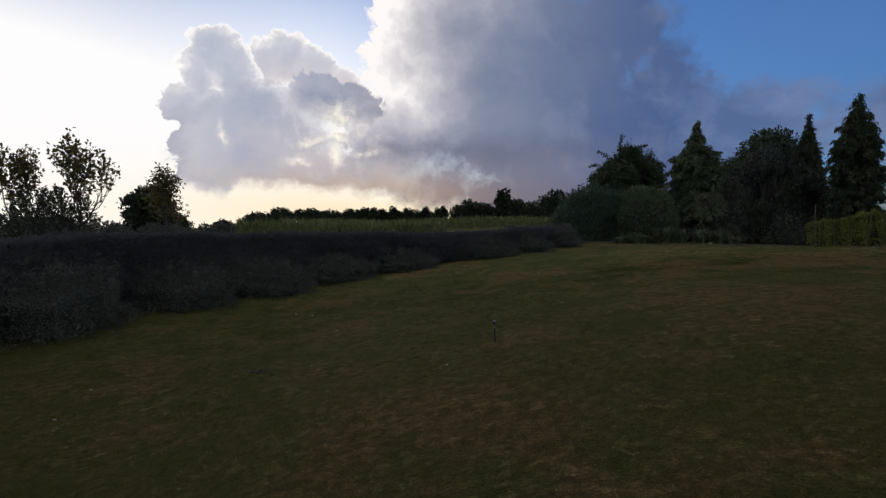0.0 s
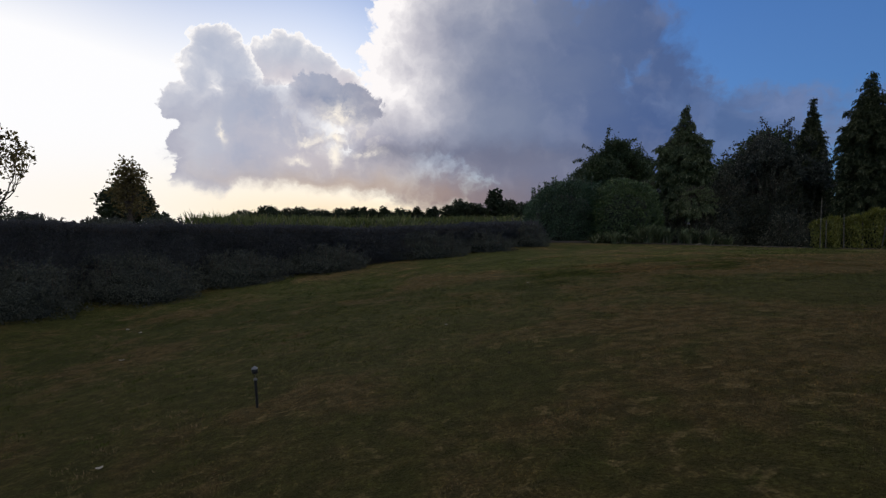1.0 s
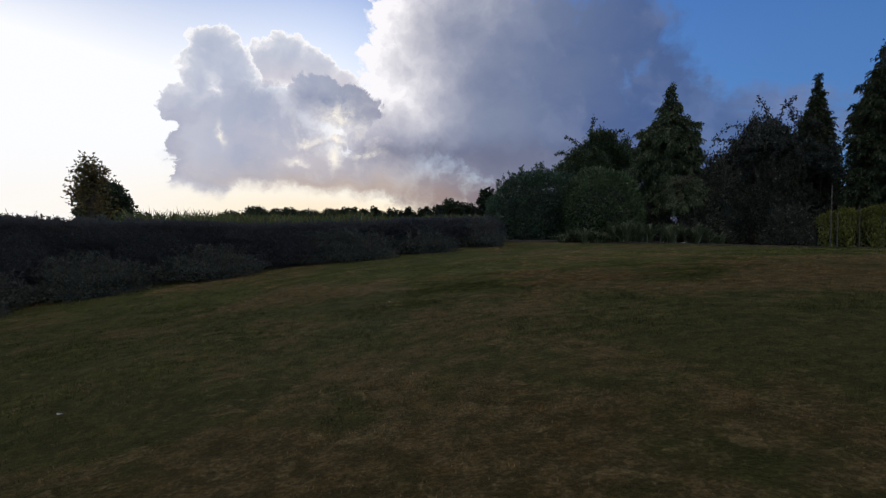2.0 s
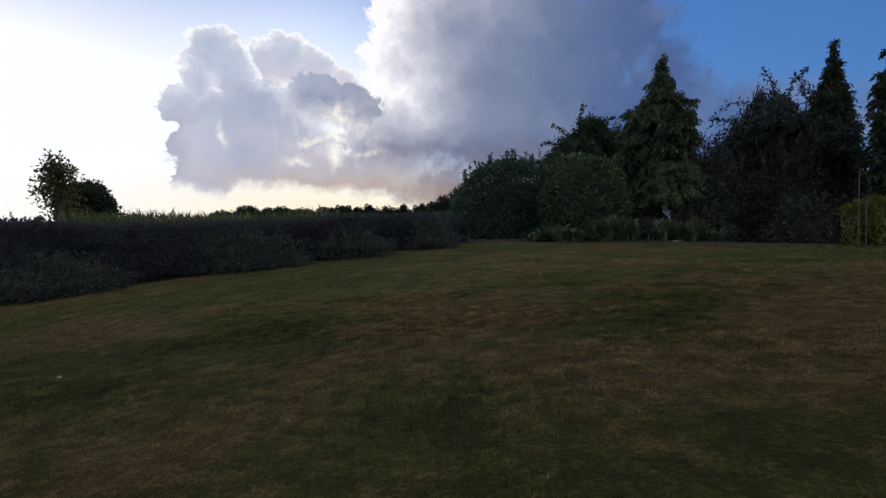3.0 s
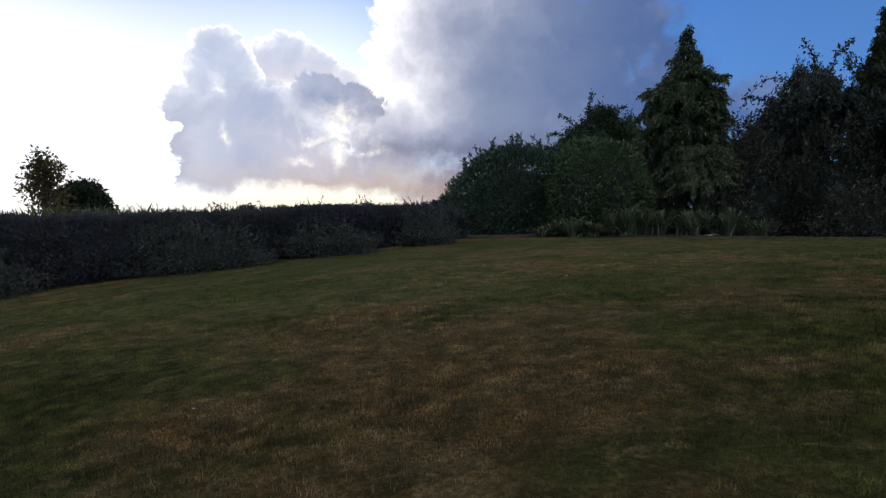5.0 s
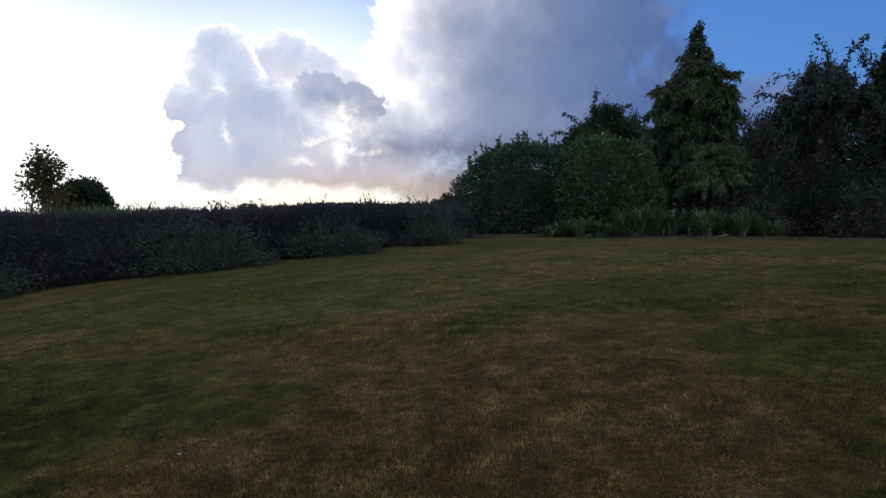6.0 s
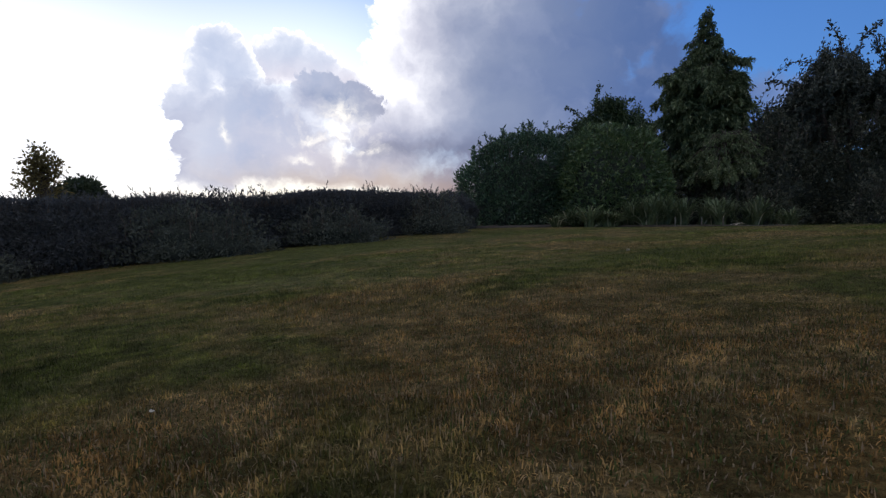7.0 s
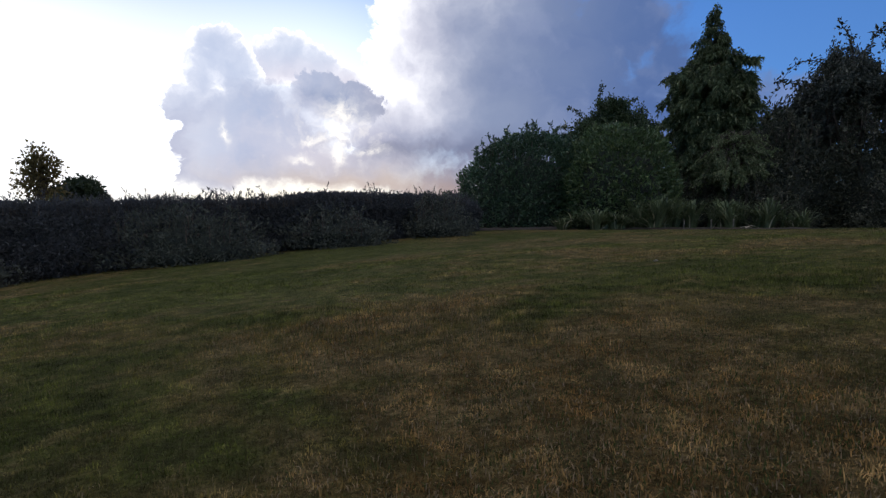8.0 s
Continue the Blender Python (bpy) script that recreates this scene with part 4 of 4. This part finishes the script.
def flower_bed():
    """Bare soil under the border plants, a little above the turf."""
    front = [(7.4, 30.9), (9.2, 30.2), (10.8, 29.5), (12.5, 28.9), (14.2, 28.2), (15.8, 27.4), (17.0, 26.2), (17.5, 24.9), (19.0, 23.9), (21.0, 22.9), (23.0, 21.9)]
    pile = Pile()
    pts = np.array(front)
    at = np.linspace(0, len(pts) - 1, 90)
    x, y = np.interp(at, np.arange(len(pts)), pts[:, 0]), np.interp(at, np.arange(len(pts)), pts[:, 1])
    rows = []
    for d in (0.0, 0.08, 0.9, 2.2, 4.5):
        px, py = x + 0.35 * d + (0.05 * np.sin(at * 9) if d < 0.5 else 0), y + 0.94 * d
        q = np.column_stack([px, py, ground_z(px, py) + (0.0 if d == 0 else 0.05) + 0.02 * bumps(np.column_stack([px, py, px]), 5.0)])
        rows.append(q)
    grid = np.stack(rows, 1)
    i, j = np.meshgrid(np.arange(89), np.arange(4), indexing="ij")
    pile.add(grid.reshape(-1, 3), np.stack([i * 5 + j, (i + 1) * 5 + j, (i + 1) * 5 + j + 1, i * 5 + j + 1], -1).reshape(-1, 4))
    tagged(new("flower_bed", pile.mesh("flower_bed", SOIL, True)), "dark bare soil of the border under the shrubs", "flower bed", kind="structure")


flower_bed()

# ---- the far distance
round_tree("field_tree", -38.9, 74.2, 11.3, 3.1, "loose-crowned tree standing beyond the hedge", SAPLING, 91, trunk=0.1, leaf=(0.44, 0.28), clumps=70, per=26, shape=lambda q: 1.25 - 1.1 * q)
round_tree("field_tree", -67.0, 121.0, 11.4, 5.6, "dark rounded oak in the fields", FAR_LEAF, 92, trunk=0.05, leaf=(0.7, 0.55), clumps=80, per=160)
for x, y, height, seed in ((-23.0, 33.5, 7.9, 93), (-27.6, 34.4, 7.2, 97)):
    open_tree("young_tree", x, y, height, "thin-leaved young tree with spreading upright branches", SAPLING, seed, trunk=1.0, radius=0.05, limbs=5, depth=3, leaf=(0.27, 0.19), per=5, spread=0.44, up=0.28, loose=0.10, cone=0.35, wide=1.0, group="young trees behind the hedge")
shrub("dark_shrub", -24.5, 33.0, (3.0, 2.4, 3.3), "dark dense shrub beside the young tree", SHRUB, (0.20, 0.12), 130, 94, lump=0.25, core=0.6, layers=0.45, power=2.0, shoots=30, shoot_len=0.9)

for i, (x, y, r) in enumerate([(-27.0, 41.0, (3.0, 2.0, 1.7)), (-22.5, 43.0, (2.6, 1.8, 1.45)), (-19.2, 44.5, (2.2, 1.6, 1.5)), (-31.0, 38.0, (3.0, 2.2, 2.1)), (-25.0, 47.0, (2.4, 2.0, 1.5))]):
    shrub("field_bush", x, y, r, "low dark bush in the field margin behind the hedge", MOUND, (0.20, 0.12), 120, 110 + i, shoots=26, shoot_len=0.5, group="bushes behind the hedge", lump=0.26, core=0.66, layers=0.4, power=2.2)

FAR = [round_tree("far_tree", 0, 0, 10.0, 6.2, "dark tree on the skyline", FAR_LEAF, 101 + i, trunk=0.0, leaf=(0.9, 0.7), clumps=60, per=60, group="trees on the skyline", z=0) for i in range(3)]
POPLAR = round_tree("far_tree", 0, 0, 10.0, 2.2, "narrow dark tree on the skyline", FAR_LEAF, 105, trunk=0.02, leaf=(0.8, 0.55), clumps=46, per=50, group="trees on the skyline", z=0)


def set_far(ob, x, y, scale, turn):
    ob.matrix_basis = pose(x, y, gz(x, y) - 0.2, 0, 0, turn) @ Matrix.Scale(scale, 4)


rng = np.random.default_rng(7)
spots = [(-52, 165, 0.55), (-63, 175, 0.7), (-56, 178, 0.75), (-49, 180, 0.6), (-44, 182, 0.6), (-38, 186, 0.55), (-33, 190, 0.6), (-26, 190, 0.65), (-92, 150, 0.40), (-98, 170, 0.50), (-84, 140, 0.36), (-120, 160, 0.60),
         (4.8, 150, 0.55), (8.5, 150, 0.72), (12.4, 151, 0.6), (21.0, 152, 0.72), (25, 155, 0.70), (-14, 210, 0.7), (-20, 214, 0.6), (-75, 150, 0.6), (-60, 172, 0.65), (-53, 176, 0.7), (-46, 186, 0.65), (-41, 190, 0.6), (-30, 196, 0.6), (-36, 192, 0.5), (-70, 168, 0.5), (-23, 200, 0.6), (-17, 205, 0.55), (-8, 210, 0.55), (34, 160, 1.0), (44, 160, 0.9), (58, 150, 1.0), (75, 150, 1.0)]
for i, (x, y, k) in enumerate(spots):
    ob = FAR[i] if i < 3 else copy_thing(FAR[i % 3], Matrix())
    set_far(ob, x, y, k, 47 * i)
for i in range(14):
    x, y = -30 + 2.1 * i + (5 if i > 7 else 0), 185 + 3 * math.sin(i * 1.7)
    if i == 13:
        x, y = 17.4, 150
    ob = POPLAR if i == 0 else copy_thing(POPLAR, Matrix())
    set_far(ob, x, y, 1.08 if i == 13 else 0.62 + 0.12 * math.sin(i * 2.3), 71 * i)


def build_maize():
    """The crop behind the hedge: stalks with arching leaves."""
    rng = np.random.default_rng(11)
    pile = Pile()
    n = 5200
    y = 42 + 60 * rng.random(n) ** 1.5
    x = rng.uniform(-1.0, 0.0, n) * (y * 0.62 + 6)
    extra = rng.random(n) < 0.3
    x, y = np.where(extra, rng.uniform(-2, 34, n), x), np.where(extra, 80 + 30 * rng.random(n), y)
    y = np.round(y / 0.75) * 0.75 + rng.normal(size=n) * 0.06
    inside = x > -17.5 - 0.42 * (y - 45)
    x, y = x[inside], y[inside]
    for q in range(len(x)):
        h = rng.uniform(1.9, 2.25) - 0.45 * max(0.0, min(1.0, (x[q] + 14) / 12))
        foot = np.array([x[q], y[q], gz(x[q], y[q])])
        far = y[q] > 60
        m = 7 if far else 11
        t = np.linspace(0.25, 1.0, m)
        p = foot + np.column_stack([np.zeros(m), np.zeros(m), t * h])
        a = rng.uniform(0, 6.28, m)
        way = np.column_stack([np.cos(a), np.sin(a), np.linspace(0.5, 2.2, m)])
        leaves(pile, p - [0, 0, 0.35], way, 0.75, 0.11 if far else 0.085, rng, 0.15)
    tagged(new("maize_crop", pile.mesh("maize_crop", MAIZE)), "yellow-green maize standing in the field beyond the hedge", "crop", kind="stuff")


build_maize()

# ---------------------------------------------------------------- garden light


def solar_light(x, y):
    base = thing("solar_light", (x, y, gz(x, y)), "black solar stake light with a steel cap in the lawn", "garden light")

    def turned(name, rings, mat, parent, label=""):
        pile = Pile()
        tube(pile, [(0, 0, z) for z, r in rings], [r for z, r in rings], 14)
        return part(name, pile.mesh(name, mat, True), parent, label)
    turned("stake", [(-0.10, 0.004), (0.0, 0.010), (0.02, 0.011), (0.236, 0.011)], BLACK_PLASTIC, base)
    turned("collar", [(0.236, 0.012), (0.239, 0.017), (0.250, 0.017), (0.253, 0.012)], STEEL, base, "bright steel collar")
    turned("lens", [(0.253, 0.008), (0.298, 0.008), (0.300, 0.009)], CLEAR, base, "clear plastic lens")
    cap = turned("cap", [(0.300, 0.021), (0.303, 0.024), (0.338, 0.026), (0.341, 0.022)], BLACK_PLASTIC, base)
    turned("cap_rim", [(0.339, 0.027), (0.345, 0.027), (0.348, 0.020)], STEEL, cap, "bright steel rim")
    base.rotation_euler = (0.03, -0.05, 0)
    return base


solar_light(0.84, 8.4)

# ---------------------------------------------------------------- litter on the lawn


def fallen_leaf(x, y, size, turn, mat, label):
    """One curled leaf lying on the turf."""
    pile = Pile()
    t = np.linspace(0, 1, 6)
    w = size * 0.34 * np.sin(np.clip(t, 0.03, 0.97) * math.pi) ** 0.8
    lift = 0.18 * size * (2 * t - 1) ** 2
    left = np.column_stack([size * (t - 0.5), -w, lift + 0.10 * size])
    mid = np.column_stack([size * (t - 0.5), 0 * t, lift])
    right = np.column_stack([size * (t - 0.5), w, lift + 0.14 * size])
    i = np.arange(5)
    pile.add(np.concatenate([left, mid, right]), np.concatenate([np.stack([i, i + 1, i + 7, i + 6], -1), np.stack([i + 6, i + 7, i + 13, i + 12], -1)]))
    ob = new("fallen_leaf", pile.mesh("fallen_leaf", mat, True))
    ob.matrix_basis = pose(x, y, gz(x, y) + 0.016 * float(bumps(np.array([x, y, 0.0]), 0.8)) + 0.008 * float(bumps(np.array([x, y, 0.0]), 2.7, 3)) + 0.004, 0, 0, turn)
    return tagged(ob, label, "leaf", "fallen leaves on the lawn")


PALE_LEAF = plain_material("pale_dead_leaf", (0.42, 0.38, 0.30), 0.8, 0.0, 90.0)
DARK_LEAF = plain_material("dark_dead_leaf", (0.035, 0.026, 0.018), 0.8, 0.0, 90.0)
for i, (x, y, size) in enumerate([(-5.7, 7.6, 0.06), (-6.1, 9.0, 0.06), (-4.2, 15.0, 0.10), (-2.4, 11.8, 0.08), (-3.6, 14.4, 0.09), (6.13, 15.31, 0.014), (0.05, 7.5, 0.05), (4.2, 14.6, 0.05), (2.5, 11.0, 0.05), (8.1, 18.5, 0.06)]):
    fallen_leaf(x, y, size, 67 * i, PALE_LEAF, "small pale dead leaf lying on the grass")
for i, (x, y, size) in enumerate([(-3.23, 9.06, 0.13), (-3.14, 9.12, 0.12), (-3.33, 9.10, 0.10), (-3.20, 8.98, 0.10), (-5.0, 12.2, 0.09), (1.2, 6.4, 0.05), (5.4, 12.4, 0.05), (3.1, 9.0, 0.05)]):
    fallen_leaf(x, y, size, 41 * i, DARK_LEAF, "dark curled dead leaf lying on the grass")

# ---------------------------------------------------------------- grass


def grass_patch(pile, rng, x0, x1, y0, y1, per_m2, tall, wide, holes=None, bend=0.7, bent=False):
    n = int((x1 - x0) * (y1 - y0) * per_m2)
    tufts = max(1, n // 12)
    tx, ty = rng.uniform(x0, x1, tufts), rng.uniform(y0, y1, tufts)
    k = rng.integers(0, tufts, n)
    wide_tuft = np.where(rng.random(tufts) < 0.5, rng.uniform(0.010, 0.03, tufts), rng.uniform(0.05, 0.12, tufts))
    x, y = tx[k] + rng.normal(size=n) * wide_tuft[k], ty[k] + rng.normal(size=n) * wide_tuft[k]
    if holes:
        keep = np.ones(n, bool)
        for a0, a1, b0, b1 in holes:
            keep &= ~((x > a0) & (x < a1) & (y > b0) & (y < b1))
        x, y, k = x[keep], y[keep], k[keep]
        n = len(x)
    flat = np.column_stack([x, y, np.zeros(n)])
    z = ground_z(x, y) + 0.016 * bumps(flat, 0.8) + 0.008 * bumps(flat, 2.7, 3) - 0.004
    a = rng.uniform(0, 2 * math.pi, n)
    lush = (0.75 + 0.35 * bumps(flat, 1.9, 5)) * rng.uniform(0.65, 1.3, tufts)[k]
    h = tall * lush * rng.uniform(0.45, 1.25, n)
    lean = np.clip(rng.normal(size=n) * 0.5 + bend, 0.05, 2.2)
    lean[rng.random(n) < 0.22] += 1.5
    out = np.column_stack([np.cos(a), np.sin(a), np.zeros(n)])
    side = np.column_stack([-np.sin(a), np.cos(a), np.zeros(n)])
    foot = np.column_stack([x, y, z])
    w = (wide * rng.uniform(0.6, 1.3, n))[:, None]
    c, q = np.cos(np.minimum(lean * 0.5, 1.45)), np.sin(np.minimum(lean * 0.5, 1.45))
    mid = foot + out * (h * 0.55 * q)[:, None] + np.column_stack([np.zeros(n), np.zeros(n), h * 0.55 * c])
    c, q = np.cos(np.minimum(lean * 1.25, 1.7)), np.sin(np.minimum(lean * 1.25, 1.7))
    tip = mid + out * (h * 0.45 * q)[:, None] + np.column_stack([np.zeros(n), np.zeros(n), h * 0.45 * c])
    if not bent:
        v = np.stack([foot - side * w * 0.5, foot + side * w * 0.5, mid + (tip - mid) * 0.8], 1).reshape(-1, 3)
        pile.add(v, np.arange(3 * n).reshape(n, 3))
        return
    v = np.stack([foot - side * w * 0.5, foot + side * w * 0.5, mid + side * w * 0.4, mid - side * w * 0.4, tip], 1).reshape(-1, 3)
    base = np.arange(n)[:, None] * 5
    start = pile.count
    pile.add(v, base + np.array([[0, 1, 2, 3]]))
    pile.f[3].append(base + np.array([[3, 2, 4]]) + start)


def tuft_material(name, dark, light):
    """Blades of one kind of tuft, each a shade of its own."""
    m, tree, bsdf = material(name, 0.7)
    col = mixed(tree, island(tree), dark, light)
    tree.links.new(col.out, bsdf.inputs["Base Color"])
    bsdf.inputs["Specular IOR Level"].default_value = 0.05
    return m


def build_tufts(name, label, mat, seed, per_m2, blades, tall, wide, lean_by, spread, inside):
    """Tufts that differ from the turf round them, gathered in drifts."""
    rng = np.random.default_rng(seed)
    x0, x1, y0, y1 = inside
    n = int((x1 - x0) * (y1 - y0) * per_m2 * 2)
    cx, cy = rng.uniform(x0, x1, n), rng.uniform(y0, y1, n)
    flat = np.column_stack([cx, cy, np.zeros(n)])
    keep = bumps(flat, 1.3, seed) + 0.6 * bumps(flat, 3.3, seed + 2) > rng.uniform(-0.5, 0.5, n)
    cx, cy = cx[keep], cy[keep]
    k = np.repeat(np.arange(len(cx)), blades)
    size = rng.uniform(0.35, 1.25, len(cx))
    m = len(k)
    x, y = cx[k] + rng.normal(size=m) * spread * size[k] * 1.4, cy[k] + rng.normal(size=m) * spread * size[k]
    flat = np.column_stack([x, y, np.zeros(m)])
    foot = np.column_stack([x, y, ground_z(x, y) + 0.016 * bumps(flat, 0.8) + 0.008 * bumps(flat, 2.7, 3) - 0.003])
    # finer and shorter blades along the middle of the lawn, where it is trodden and mown closest
    place_fac = np.clip(np.abs((x - 0.63 * np.minimum(y, 12.0)) / np.where(y > 12, 1.6, 1.2)) / 5.0, 0.40, 1.0) * np.where(np.hypot(x - 6.8, y - 15.2) < 2.2, 0.9, 1.0)
    a, h = rng.uniform(0, 2 * math.pi, m), tall * rng.uniform(0.5, 1.3, m) * place_fac
    lean = np.clip(lean_by + rng.normal(size=m) * 0.3, 0.05, 1.45)
    out, side = np.column_stack([np.cos(a), np.sin(a), 0 * a]), np.column_stack([-np.sin(a), np.cos(a), 0 * a])
    w = (wide * place_fac * rng.uniform(0.6, 1.3, m))[:, None]
    tip = foot + out * (h * np.sin(lean))[:, None] + np.column_stack([0 * h, 0 * h, h * np.cos(lean) + 0.004])
    pile = Pile()
    pile.add(np.stack([foot - side * w * 0.5, foot + side * w * 0.5, tip], 1).reshape(-1, 3), np.arange(3 * m).reshape(m, 3))
    tagged(new(name, pile.mesh(name, mat)), label, "grass", kind="stuff")


STRAW_TUFT = tuft_material("straw_tuft", (0.105, 0.072, 0.030), (0.24, 0.178, 0.092))
GREEN_TUFT = tuft_material("green_tuft", (0.030, 0.042, 0.007), (0.080, 0.096, 0.020))
build_tufts("dry_grass_tufts", "pale flattened straw tufts scattered over the lawn", STRAW_TUFT, 21, 8.0, 22, 0.036, 0.0075, 0.75, 0.055, (-6.0, 18.0, 2.0, 28.0))
build_tufts("green_grass_tufts", "darker upright green tufts scattered over the lawn", GREEN_TUFT, 22, 5.0, 26, 0.036, 0.0065, 0.45, 0.06, (-6.0, 18.0, 2.0, 28.0))


def build_grass():
    rng = np.random.default_rng(3)
    pile = Pile()
    edge, close, middle = (5.2, 8.6, 14.85, 16.0), (4.4, 10.2, 14.0, 17.4), (-0.5, 15.0, 11.5, 21.0)
    grass_patch(pile, rng, *edge, 64000, 0.020, 0.0021, bent=True)
    grass_patch(pile, rng, *close, 21000, 0.030, 0.0032, [edge])
    way_in = (0.5, 9.5, 4.0, 11.5)
    grass_patch(pile, rng, *middle, 5200, 0.032, 0.0046, [close])
    grass_patch(pile, rng, *way_in, 3600, 0.028, 0.0056, bend=1.0)
    grass_patch(pile, rng, -6.0, 18.0, 2.0, 27.0, 800, 0.028, 0.0085, [middle, way_in], bend=1.1)
    ob = new("grass", pile.mesh("grass", BLADE))
    tagged(ob, "short mown grass, green mixed with dry straw blades", "grass", kind="stuff")


build_grass()
